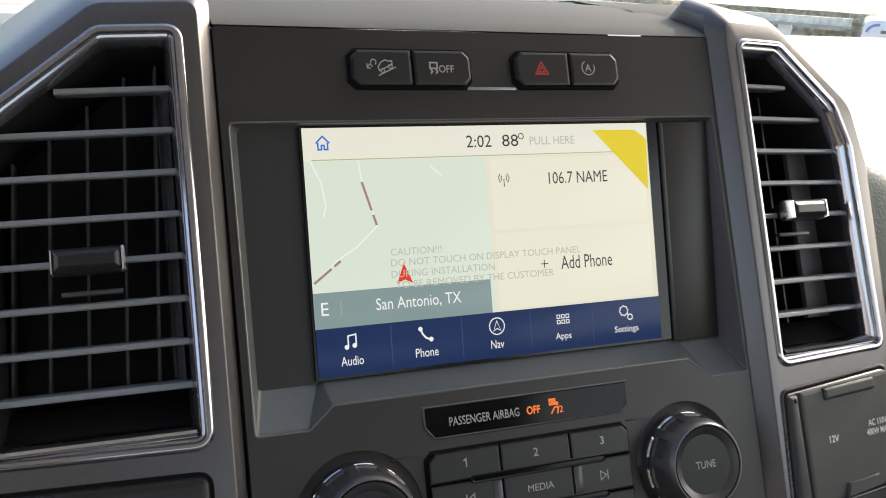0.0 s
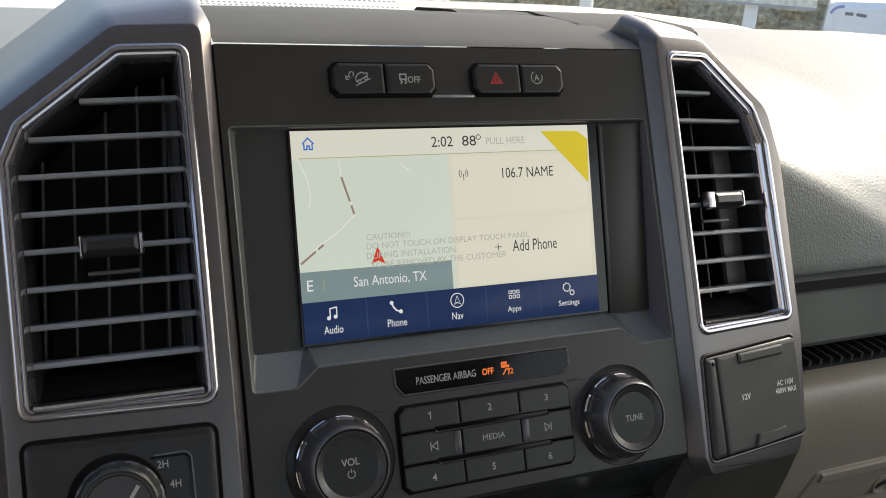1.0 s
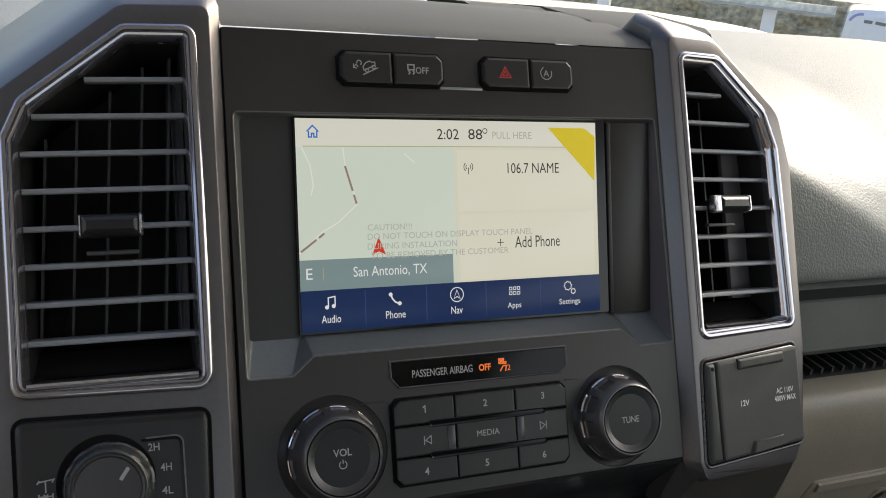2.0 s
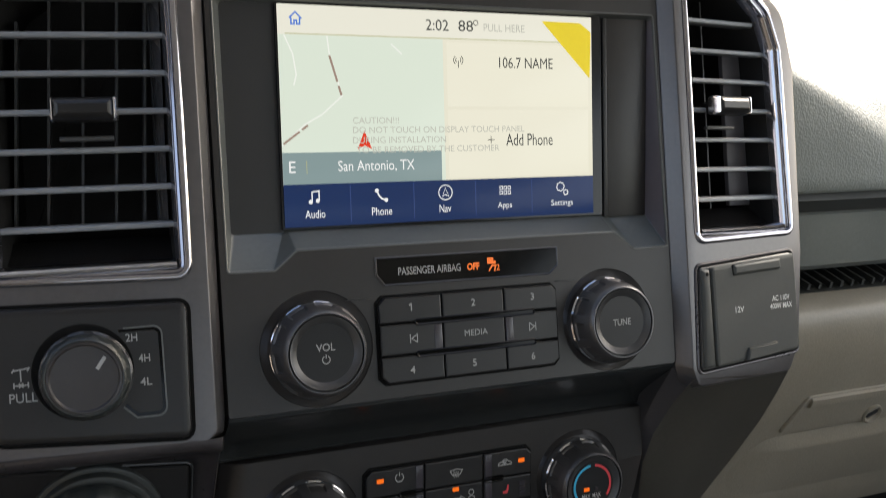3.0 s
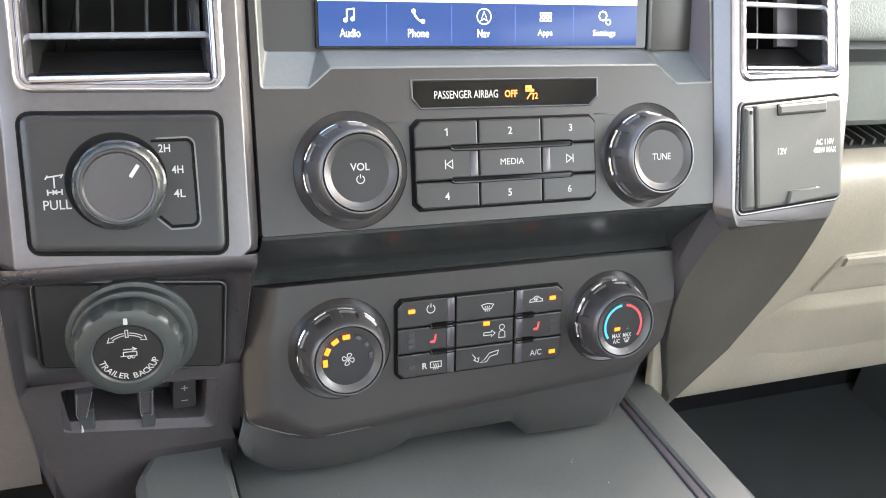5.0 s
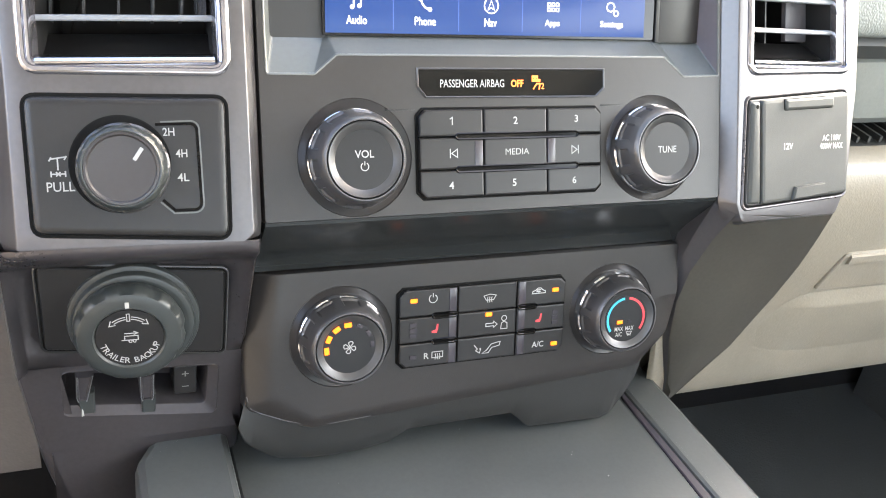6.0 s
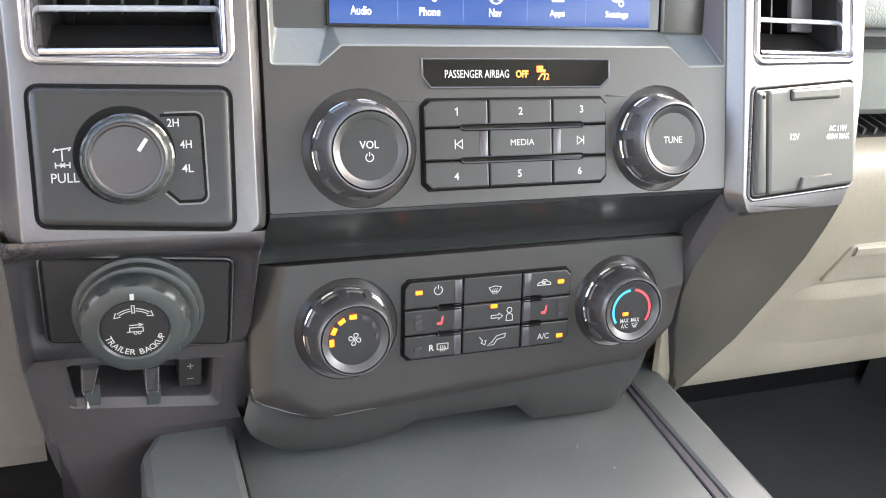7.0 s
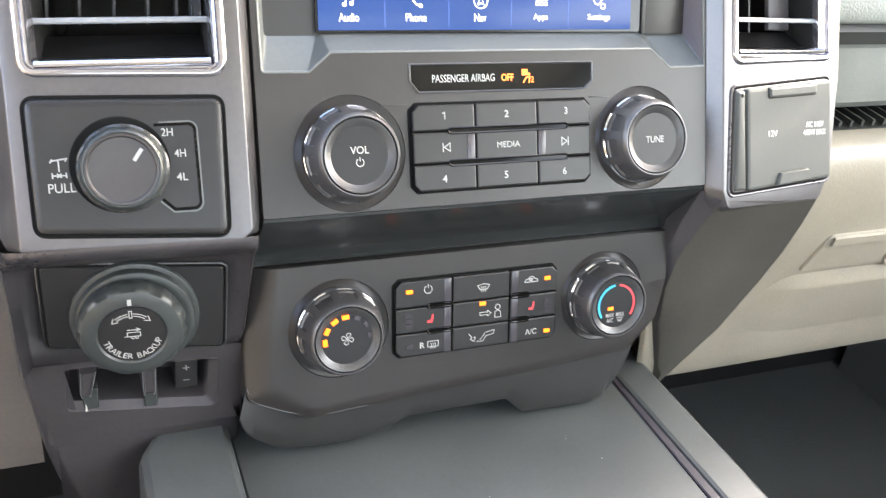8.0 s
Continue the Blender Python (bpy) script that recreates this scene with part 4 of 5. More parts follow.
led(keys[0, 2], -0.0420, 0.0116)
led(keys[1, 1], 0.0012, 0.0002)
led(keys[2, 2], 0.0413, 0.0107)
led(keys[2, 0], 0.0420, -0.0208)
led(keys[0, 0], -0.0422, -0.0196, False)
for z in (-0.0016, -0.0046, -0.0076):
    led(keys[0, 1], -0.0422, z, False)
    led(keys[2, 1], 0.0418, z - 0.0006, False)
m = shifted(F, -0.0312, 0.0120)
part("symbol", strokes([[(x * 1.25, y * 1.25) for x, y in l] for l in POWER_ICON], 0.0005, m), INK, keys[0, 2])
m = shifted(F, 0.0016, 0.0092)
part("symbol", strokes([[(-0.0036, 0.0016), (0.0, 0.0024), (0.0036, 0.0016), (0.0022, -0.0008), (-0.0022, -0.0008)]] + [[(x, 0.0010), (x - 0.0004, -0.0006), (x, -0.0022)] for x in (-0.0012, 0, 0.0012)], 0.00045, m, closed=(0,)), INK, keys[1, 2])
m = shifted(F, 0.0310, 0.0105)
part("symbol", strokes([[(-0.0040, -0.0010), (-0.0036, 0.0003), (-0.0018, 0.0008), (-0.0006, 0.0020), (0.0012, 0.0020), (0.0024, 0.0008), (0.0040, 0.0002), (0.0040, -0.0010)], [(0.0014, 0.0010), (-0.0008, 0.0010), (-0.0012, 0.0), (0.0008, 0.0)], [(-0.0002, 0.0005), (0.0008, 0.0), (-0.0002, -0.0006)]], 0.0005, m, closed=(0,)), INK, keys[2, 2])
SEAT = [(-0.0020, -0.0022), (0.0008, -0.0024), (0.0016, 0.0000), (0.0018, 0.0026), (0.0008, 0.0024), (0.0002, -0.0006), (-0.0020, -0.0010)]
for c, x in ((0, -0.0297), (2, 0.0318)):
    part("symbol", strokes([], 0.0005, shifted(F, x, -0.0048), fills=[SEAT]), HOT_RED, keys[c, 1], "red heated seat symbol")
m = shifted(F, 0.0037, -0.0058)
part("symbol", strokes([[(-0.0040, 0.0008), (0.0006, 0.0008), (0.0006, 0.0018), (0.0028, 0.0), (0.0006, -0.0018), (0.0006, -0.0008), (-0.0040, -0.0008)], arc(0.0068, 0.0030, 0.0015, 0, 330, 12),
                        [(0.0050, -0.0030), (0.0052, 0.0002), (0.0068, 0.0012), (0.0086, 0.0002), (0.0088, -0.0030)]], 0.00045, m, closed=(0, 1, 2)), INK, keys[1, 1])
m = shifted(F, 0.0011, -0.0196)
part("symbol", strokes([[(-0.0080, 0.0030), (-0.0060, 0.0006), (-0.0070, -0.0004), (-0.0046, -0.0018), (-0.0040, 0.0006), (-0.0050, 0.0004)],
                        [(-0.0034, -0.0024), (0.0006, -0.0022), (0.0026, 0.0006), (0.0070, 0.0014), (0.0076, 0.0036), (0.0062, 0.0034), (0.0022, 0.0026), (-0.0004, -0.0006)]], 0.00045, m, closed=(1,)), INK, keys[1, 0])
bm = glyphs("R", F, height=0.0034, at=(-0.0345, -0.0196), thick=0.012)
m = shifted(F, -0.0283, -0.0196)
strokes([[(-0.0030, -0.0014), (-0.0030, 0.0018), (0.0032, 0.0018), (0.0032, -0.0014)]] + [[(x, 0.0008), (x + 0.0004, -0.0008), (x, -0.0026)] for x in (-0.0012, 0.0, 0.0012)], 0.00045, m, closed=(0,), bm=bm)
part("symbol", bm, INK, keys[0, 0])
part("lettering", glyphs("A/C", F, width=0.0072, height=0.0034, at=(0.0318, -0.0202), thick=0.012), INK, keys[2, 0])

# ---- display ----
UX, UZ, UW, UH = -0.0897, 0.1609, 0.1727, 0.1054  # corner and size of the lit picture


def ui(name, color, power=1.0):
    return material(name, (0.02, 0.02, 0.02), 0.22, vary=0, glow=color, power=power, specular=0.12)


UI_BACK, UI_MAP = ui("ui_cream", (0.80, 0.77, 0.62), 0.32), ui("ui_map", (0.71, 0.78, 0.66), 0.32)
UI_BAR, UI_TILE = ui("ui_status", (0.82, 0.80, 0.68), 0.32), ui("ui_tile", (0.84, 0.81, 0.66), 0.32)
UI_BLUE, UI_STRIP = ui("ui_blue", (0.005, 0.022, 0.092), 0.32), ui("ui_strip", (0.23, 0.31, 0.31), 0.32)
UI_DARK, UI_WHITE = ui("ui_dark", (0.03, 0.035, 0.035), 0.32), ui("ui_white", (0.88, 0.88, 0.86), 0.32)
UI_LINE, UI_LINK = ui("ui_line", (0.45, 0.45, 0.22), 0.32), ui("ui_link", (0.03, 0.16, 0.65), 0.32)
UI_ARROW, UI_ROAD = ui("ui_arrow", (0.75, 0.04, 0.01), 0.32), ui("ui_road", (0.86, 0.88, 0.80), 0.32)
UI_SEAM = ui("ui_seam", (0.03, 0.055, 0.18), 0.32)
# pull tab and film print are no lamps; a glow is added to their colours
TAB = material("yellow_film", (0.55, 0.43, 0.0), 0.45, vary=0.05, glow=(0.74, 0.56, 0.0), power=0.18)
FILM_INK = ui("film_print", (0.50, 0.50, 0.43), 0.32)
screen = thing("touchscreen", (0, 0.012, 0.055), "lit navigation touchscreen with map, radio tile and blue bar", "display")


def up(layer):
    return 0.0006 + layer * 0.00006


def spot(u, v):
    """Screen fractions (from the left, from the top) to the display's plane."""
    return UX + u * UW, (UZ - v * UH - 0.16) * 1.0036


def field(name, mat, u0, v0, u1, v1, layer, parent, label="", r=0.0):
    a, b = spot(u0, v1), spot(u1, v0)
    poly = rounded(box2(*a, *b), r, 4) if r else box2(*a, *b)
    return part(name, slab(poly, 0.00005, shifted(SCREEN, 0, 0, up(layer)), 0.00001, back=-0.00004), mat, parent, label)


def words(text, mat, u, v, w, h, layer, parent, turn=0.0, name="lettering"):
    return part(name, glyphs(text, SCREEN, width=w * UW if w else None, height=h * UH, w=up(layer), turn=turn, at=spot(u, v), thick=0.0), mat, parent)


def drawn(lines, mat, u, v, size, width, layer, parent, closed=(), fills=(), name="symbol"):
    x, y = spot(u, v)
    m = shifted(SCREEN, x, y)
    scale = lambda ls: [[(a * size, b * size) for a, b in l] for l in ls]
    return part(name, strokes(scale(lines), width, m, up(layer), closed, scale(fills)), mat, parent)


part("glass", slab(rounded(box2(UX - 0.0012, -0.1062, 0.0892, 0.0020), 0.001, 3), 0.0005, SCREEN, 0.0002, back=-0.001), GLOSS, screen, "black glass of the display")
status = field("status_bar", UI_BAR, 0, 0, 1, 0.135, 1, screen, "pale status bar")
field("background", UI_BACK, 0, 0.135, 1, 0.81, 1, screen, "cream background")
field("rule", UI_LINE, 0.02, 0.128, 0.98, 0.132, 2, status)
words("2:02", UI_DARK, 0.474, 0.068, 0.072, 0.052, 2, status)
words("88", UI_DARK, 0.566, 0.067, 0.048, 0.052, 2, status)
drawn([arc(0, 0, 0.5, 0, 345, 12)], UI_DARK, 0.599, 0.050, 0.0026, 0.0004, 2, status, closed=(0,))
drawn([[(-1, 0), (0, 1), (1, 0)], [(-0.7, 0.1), (-0.7, -0.9), (-0.2, -0.9), (-0.2, -0.3), (0.2, -0.3), (0.2, -0.9), (0.7, -0.9), (0.7, 0.1)]], UI_LINK, 0.051, 0.062, 0.0030, 0.0007, 2, status)
chart = field("map", UI_MAP, 0.0, 0.134, 0.490, 0.806, 2, screen, "pale green street map")
for line in ([(0.017, 0.136), (0.040, 0.22), (0.048, 0.313), (0.040, 0.36)], [(0.139, 0.135), (0.144, 0.212), (0.178, 0.405), (0.118, 0.490), (0.068, 0.535), (0.0, 0.630)], [(0.329, 0.164), (0.361, 0.209)]):
    part("road", strokes([[spot(*q) for q in line]], 0.0007, SCREEN, up(3)), UI_ROAD, chart)
UI_LABEL = ui("ui_label", (0.34, 0.24, 0.19), 0.32)
for u, v, length, turn in ((0.160, 0.313, 0.0198, -74), (0.040, 0.581, 0.0152, 36)):
    x, y = spot(u, v)
    part("label_bar", strokes([[(-length / 2, 0), (length * 0.16, 0)], [(length * 0.26, 0), (length / 2, 0)]], 0.0011, shifted(SCREEN, x, y) @ Matrix.Rotation(radians(turn), 4, "Z"), up(4)), UI_LABEL, chart)
drawn([], UI_ARROW, 0.240, 0.612, 0.0042, 0.0004, 4, chart, fills=[[(-0.9, -1.0), (0, -0.55), (0, 1.2)], [(0.9, -1.0), (0, 1.2), (0, -0.55)]], name="arrow")
street = field("city_strip", UI_STRIP, 0.0, 0.662, 0.478, 0.808, 4, screen, "grey strip naming the city")
words("E", UI_WHITE, 0.027, 0.727, None, 0.052, 5, street)
field("rule", UI_LINE, 0.067, 0.700, 0.069, 0.758, 5, street)
words("San Antonio, TX", UI_WHITE, 0.275, 0.730, 0.232, 0.056, 5, street)
tile = field("radio_tile", UI_TILE, 0.502, 0.146, 0.985, 0.452, 2, screen, "cream radio tile")
words("106.7 NAME", UI_DARK, 0.7665, 0.238, 0.185, 0.053, 3, tile)
drawn([[(0, 0.2), (0, -1.2)], arc(0, 0.3, 0.55, 130, 230, 8), arc(0, 0.3, 1.0, 130, 230, 8), arc(0, 0.3, 0.55, -50, 50, 8), arc(0, 0.3, 1.0, -50, 50, 8)], UI_DARK, 0.539, 0.238, 0.0026, 0.0004, 3, tile)
tile = field("phone_tile", UI_TILE, 0.502, 0.468, 0.985, 0.796, 2, screen, "cream phone tile")
words("Add Phone", UI_DARK, 0.774, 0.616, 0.162, 0.060, 3, tile)
drawn([[(-1, 0), (1, 0)], [(0, -1), (0, 1)]], UI_DARK, 0.642, 0.615, 0.0020, 0.0004, 3, tile)
bar = field("nav_bar", UI_BLUE, 0, 0.806, 1, 1, 5, screen, "deep blue menu bar")
for u in (0.191, 0.385, 0.585, 0.777):
    field("seam", UI_SEAM, u, 0.815, u + 0.0025, 0.985, 6, bar)
for text, u, w in (("Audio", 0.0875, 0.058), ("Phone", 0.286, 0.062), ("Nav", 0.4855, 0.038), ("Apps", 0.684, 0.048), ("Settings", 0.8855, 0.078)):
    words(text, UI_WHITE, u, 0.943, w, 0.037, 7, bar)
drawn([[(-0.5, -0.8), (-0.5, 1.0), (0.9, 1.2), (0.9, -0.6)]], UI_WHITE, 0.087, 0.866, 0.0025, 0.0006, 7, bar, fills=[circle(-0.8, -0.9, 0.42, 10), circle(0.6, -0.7, 0.42, 10)])
drawn([[(-1.0, 1.0), (-0.6, 0.0), (0.0, -0.7), (1.0, -1.1)]], UI_WHITE, 0.286, 0.866, 0.0026, 0.0008, 7, bar, fills=[circle(-0.95, 0.85, 0.42, 8), circle(0.9, -1.0, 0.42, 8)])
drawn([circle(0, 0, 1.25, 24), [(-0.6, -0.7), (0, 0.8), (0.6, -0.7), (0, -0.35)]], UI_WHITE, 0.487, 0.866, 0.0030, 0.0005, 7, bar, closed=(0, 1))
for i in range(3):
    for j in range(2):
        drawn([box2(-1.0 + 0.8 * i, 0.20 - 0.85 * j, -0.5 + 0.8 * i, 0.70 - 0.85 * j)], UI_WHITE, 0.685, 0.866, 0.0030, 0.0004, 7, bar, closed=(0,))
GEAR = [((0.80 + 0.16 * (k % 4 in (0, 1))) * math.cos(math.pi * k / 16), (0.80 + 0.16 * (k % 4 in (0, 1))) * math.sin(math.pi * k / 16)) for k in range(32)]
drawn([[(x * 0.85 - 0.35, y * 0.85 + 0.3) for x, y in GEAR], [(x * 0.5 + 0.75, y * 0.5 - 0.75) for x, y in GEAR]], UI_WHITE, 0.886, 0.866, 0.0030, 0.00045, 7, bar, closed=(0, 1))
film = thing("protective_film", (0, 0.010, 0.056), "clear protective film with yellow pull tab on the display", "screen film")
tab = rounded([spot(0.821, 0.029), spot(0.956, 0.031), spot(0.996, 0.075), spot(0.990, 0.308)], [0.0004, 0.0030, 0.0030, 0.0004], 4)
part("pull_tab", slab(tab, 0.0002, shifted(SCREEN, 0, 0, up(7)), 0.00005), TAB, film, "yellow corner pull tab with an added glow")
for text, u0, u1, v in (("CAUTION!!!", 0.207, 0.346, 0.518), ("DO NOT TOUCH ON DISPLAY TOUCH PANEL", 0.206, 0.756, 0.562), ("DURING INSTALLATION", 0.205, 0.493, 0.609), ("TO BE REMOVED BY THE CUSTOMER", 0.215, 0.669, 0.654)):
    words(text, FILM_INK, (u0 + u1) / 2, v, u1 - u0, 0.030, 6, film, name="print")
words("PULL HERE", FILM_INK, 0.693, 0.071, 0.138, 0.036, 6, film, name="print")
groove = thing("display_trim", (0.09, 0.01, 0.052), "dark grey trim panel beside the display", "trim panel")
part("rib", slab(box2(0.0900, -0.1072, 0.0925, 0.0010), 0.0012, SCREEN, 0.0004, back=-0.002), KEY, groove, "thin satin rib")
part("panel", slab([(0.0930, -0.1072), (0.1176, -0.1072), (0.1192, 0.0012), (0.0930, 0.0012)], 0.0003, SCREEN, 0.0002, back=-0.002), PANEL, groove)

# ---- drive mode switch ----
m = pod_plane(-1)
switch = thing("drive_switch", (-0.18, 0, -0.036), "black rotary four wheel drive switch panel with white marks", "switch")
edge = rounded([(-0.0800, -0.0300), (-0.0010, -0.0350), (0.0, 0.0250), (-0.0805, 0.0270)], 0.0046, 5)
part("gap", plate(edge, [(-0.0016, -0.001), (-0.0016, 0.0005)], m), GAP, switch, "dark gap round the panel")
body = part("panel", plate(edge, [(0, -0.001), (0, 0.0012), (0.0006, 0.0024), (0.0018, 0.0031), (0.0034, 0.0032)], m), KEY, switch, "charcoal panel with a rounded edge")
ring = circle(-0.0440, -0.0019, 0.0206, 48)
part("knob_gap", plate(ring, [(0, 0.0006), (0.0, 0.0033), (0.0006, 0.0035)], m), GAP, switch, "dark ring round the knob")
k = shifted(m, -0.0428, -0.0035)
part("knob_foot", facets([(0.0190, 0.002), (0.0190, 0.0046), (0.0184, 0.0056), (0.0178, 0.0058)], k, 12, 0.0004, (2, 3)), RIM, switch, "dark satin foot of the knob")
part("collar", turned([(0.0180, 0.0050), (0.0182, 0.0066), (0.0181, 0.0078), (0.0176, 0.0098), (0.0172, 0.0112), (0.0166, 0.0122), (0.0158, 0.0130), (0.0152, 0.0128)], k, 168, lobes=12, depth=0.0005, lobed=(1, 4), capped=False), RUBBER, switch, "scalloped grey collar")
top = part("face", turned([(0.0153, 0.0124), (0.0150, 0.0130), (0.0141, 0.0131), (0.0134, 0.0122), (0.004, 0.0118), (0.001, 0.0118)], k, 48), TOP, switch)
part("pointer", slab(rounded(box2(-0.0008, -0.0030, 0.0008, 0.0030), 0.0003, 2), 0.0004, k @ Matrix.Translation((0.0068, 0.0058, 0.0121)) @ Matrix.Rotation(radians(-35), 4, "Z"), 0.0001), INK, top, "white pointer")
f = shifted(m, 0, 0, 0.0034)
for text, u, v in (("2H", -0.0238, 0.0112), ("4H", -0.0190, 0.0020), ("4L", -0.0188, -0.0082)):
    part("lettering", glyphs(text, f, height=0.0034, width=0.0048, at=(u, v), thick=0.01), INK, body)
part("lettering", glyphs("PULL", f, height=0.0040, width=0.0110, at=(-0.0680, -0.0105), thick=0.006), INK, body)
t = shifted(f, -0.0686, -0.0030)
part("symbol", strokes([[(-0.0030, 0.0040), (0.0030, 0.0048)], [(-0.0034, 0.0032), (-0.0024, 0.0048)], [(0.0026, 0.0036), (0.0036, 0.0052)], [(0.0, 0.0044), (0.0, -0.0006)], [(-0.0026, -0.0022), (0.0026, -0.0022)],
                        [(-0.0028, -0.0034), (-0.0028, -0.0010)], [(0.0028, -0.0034), (0.0028, -0.0010)], [(-0.0009, -0.0031), (0.0009, -0.0013)], [(-0.0009, -0.0013), (0.0009, -0.0031)]], 0.0006, t), INK, body)
part("guide", strokes([[(-0.0290, 0.0144)] + arc(-0.0150, 0.0116, 0.0028, 90, 0, 5) + arc(-0.0148, -0.0192, 0.0030, 0, -90, 5) + [(-0.0228, -0.0222), (-0.0276, -0.0176)]], 0.0012, m, 0.0036), LENS, switch, "black guide groove")
part("guide_edge", strokes([[(-0.0270, 0.0154)] + arc(-0.0148, 0.0120, 0.0036, 90, 0, 6) + arc(-0.0146, -0.0196, 0.0038, 0, -90, 6) + [(-0.0232, -0.0234), (-0.0286, -0.0184)]], 0.0007, m, 0.0038), LIP, switch, "thin satin edge of the groove")

# ---- trailer backup knob ----
trailer = thing("trailer_switch", (-0.18, 0.045, -0.098), "black trailer backup knob on a black panel", "switch")
edge = rounded([(-0.0402, 0.0272), (0.0415, 0.0199), (0.0390, -0.0258), (-0.0412, -0.0168)], 0.0025, 4)
m = TRAILER
part("gap", plate(edge, [(-0.0009, -0.001), (-0.0009, 0.0004)], m), GAP, trailer, "dark gap round the panel")
part("surround", plate(edge, [(-0.0021, -0.001), (-0.0020, 0.0007), (-0.0014, 0.0010), (-0.0009, 0.0003)], m, cap1=False), RIM, trailer, "thin satin edge of the opening")
part("panel", plate(edge, [(0, -0.001), (0, 0.0010), (0.0006, 0.0016)], m), KEY, trailer, "black panel")
k = shifted(m, -0.0025, -0.0024)
part("skirt", turned([(0.0298, 0.0), (0.0298, 0.0026), (0.0294, 0.0034), (0.0286, 0.0038), (0.0274, 0.0040), (0.0272, 0.0066), (0.0268, 0.0074), (0.0260, 0.0078), (0.0246, 0.0080)], shifted(k, 0.0018, -0.0004), 64), RUBBER, trailer, "stepped black base")
part("grip", turned([(0.0240, 0.0088), (0.0248, 0.0112), (0.0249, 0.0120), (0.0246, 0.0140), (0.0240, 0.0158), (0.0234, 0.0170), (0.0226, 0.0178), (0.0218, 0.0181)], k, 168, lobes=12, depth=0.0009, lobed=(1, 5), capped=False), RUBBER, trailer, "scalloped grey rubber grip")
part("collar", turned([(0.0220, 0.0178), (0.0200, 0.0186), (0.0160, 0.0187), (0.0151, 0.0178)], k, 64, capped=False), RUBBER, trailer, "grey knob front")
top = part("cap", turned([(0.0151, 0.0176), (0.0148, 0.0180), (0.0040, 0.0181), (0.001, 0.0181)], k, 48), KEY, trailer, "black cap with white marks")
f = shifted(k, 0, 0, 0.0183)
part("pointer", slab(rounded(box2(-0.0009, 0.0163, 0.0009, 0.0194), 0.0003, 2), 0.0006, shifted(k, 0, 0, 0.0185), 0.0001), INK, trailer, "white pointer")
bm = bmesh.new()
text = "TRAILER BACKUP"
wide = {"I": 0.5, " ": 0.6, "L": 0.85, "E": 0.9}
total = sum(wide.get(ch, 1.0) for ch in text)
gone = 0.0
for ch in text:
    a = radians(-167 + 154 * (gone + wide.get(ch, 1.0) / 2) / total)
    gone += wide.get(ch, 1.0)
    if ch != " ":
        glyphs(ch, f @ Matrix.Translation((0.0121 * math.cos(a), 0.0121 * math.sin(a), 0)) @ Matrix.Rotation(a + radians(90), 4, "Z"), height=0.0030, bm=bm)
part("lettering", bm, INK, top)
part("symbol", strokes([[(-0.0036, -0.0010), (0.0036, -0.0010), (0.0036, 0.0012), (-0.0022, 0.0012), (-0.0022, -0.0010)], [(-0.0022, 0.0026), (0.0030, 0.0026)], [(0.0018, 0.0036), (0.0036, 0.0026), (0.0018, 0.0018)],
                        arc(0, 0, 0.0114, 128, 96, 8), arc(0, 0, 0.0114, 84, 52, 8), arc(0, 0, 0.0102, 128, 96, 8), arc(0, 0, 0.0102, 84, 52, 8), [(-0.0076, 0.0098), (-0.0084, 0.0070), (-0.0056, 0.0074)], [(0.0076, 0.0098), (0.0084, 0.0070), (0.0056, 0.0074)], box2(-0.0006, 0.0092, 0.0006, 0.0130), arc(0.0002, -0.0016, 0.0007, 0, 330, 8), arc(0.0020, -0.0016, 0.0007, 0, 330, 8)], 0.00045, f, closed=(9,)), INK, top)

# ---- outlet cover ----
m = pod_plane(1)
outlet = thing("outlet_cover", (0.18, 0, -0.0345), "closed grey power outlet cover with hinged lid", "outlet cover")
edge = rounded([(-0.0050, -0.0362), (0.0752, -0.0325), (0.0745, 0.0262), (-0.0030, 0.0215)], 0.0030, 4)
part("gap", plate(edge, [(-0.0010, -0.001), (-0.0010, 0.0004)], m), GAP, outlet, "dark gap round the cover")
part("surround", plate(edge, [(-0.0026, -0.001), (-0.0023, 0.0006), (-0.0016, 0.0010), (-0.0010, 0.0009), (-0.0005, 0.0002)], m, cap1=False), LOWER, outlet, "thin raised edge of the opening")
part("body", plate(edge, [(0.0002, -0.001), (0.0002, 0.0006), (0.0008, 0.0012)], m), KEY, outlet, "dark base under the lid")
lid_edge = rounded([(0.0058, -0.0352), (0.0748, -0.0318), (0.0740, 0.0254), (0.0048, 0.0212)], 0.0022, 4)
lid = part("lid", plate(lid_edge, [(0, 0.0004), (0, 0.0022), (0.0006, 0.0032), (0.0020, 0.0036)], m), COVER, outlet)
part("hinge_side", plate(rounded([(-0.0036, -0.0350), (0.0057, -0.0350), (0.0047, 0.0206), (-0.0020, 0.0203)], 0.0016, 3), [(0, -0.001), (0, 0.0006), (0.0004, 0.0018), (0.0012, 0.0027), (0.0024, 0.0031)], m), COVER, outlet, "rounded side of the lid")
part("pin", slab(circle(0.0014, 0.0176, 0.0011, 16), 0.0033, m, 0.0002), GAP, outlet)
part("hinge_gap", plate(rounded([(0.0211, 0.0154), (0.0603, 0.0168), (0.0601, 0.0235), (0.0208, 0.0217)], 0.001, 3), [(0, 0.002), (0, 0.0037), (0.0001, 0.0038)], m), GAP, lid, "dark gap under the hinge bar")
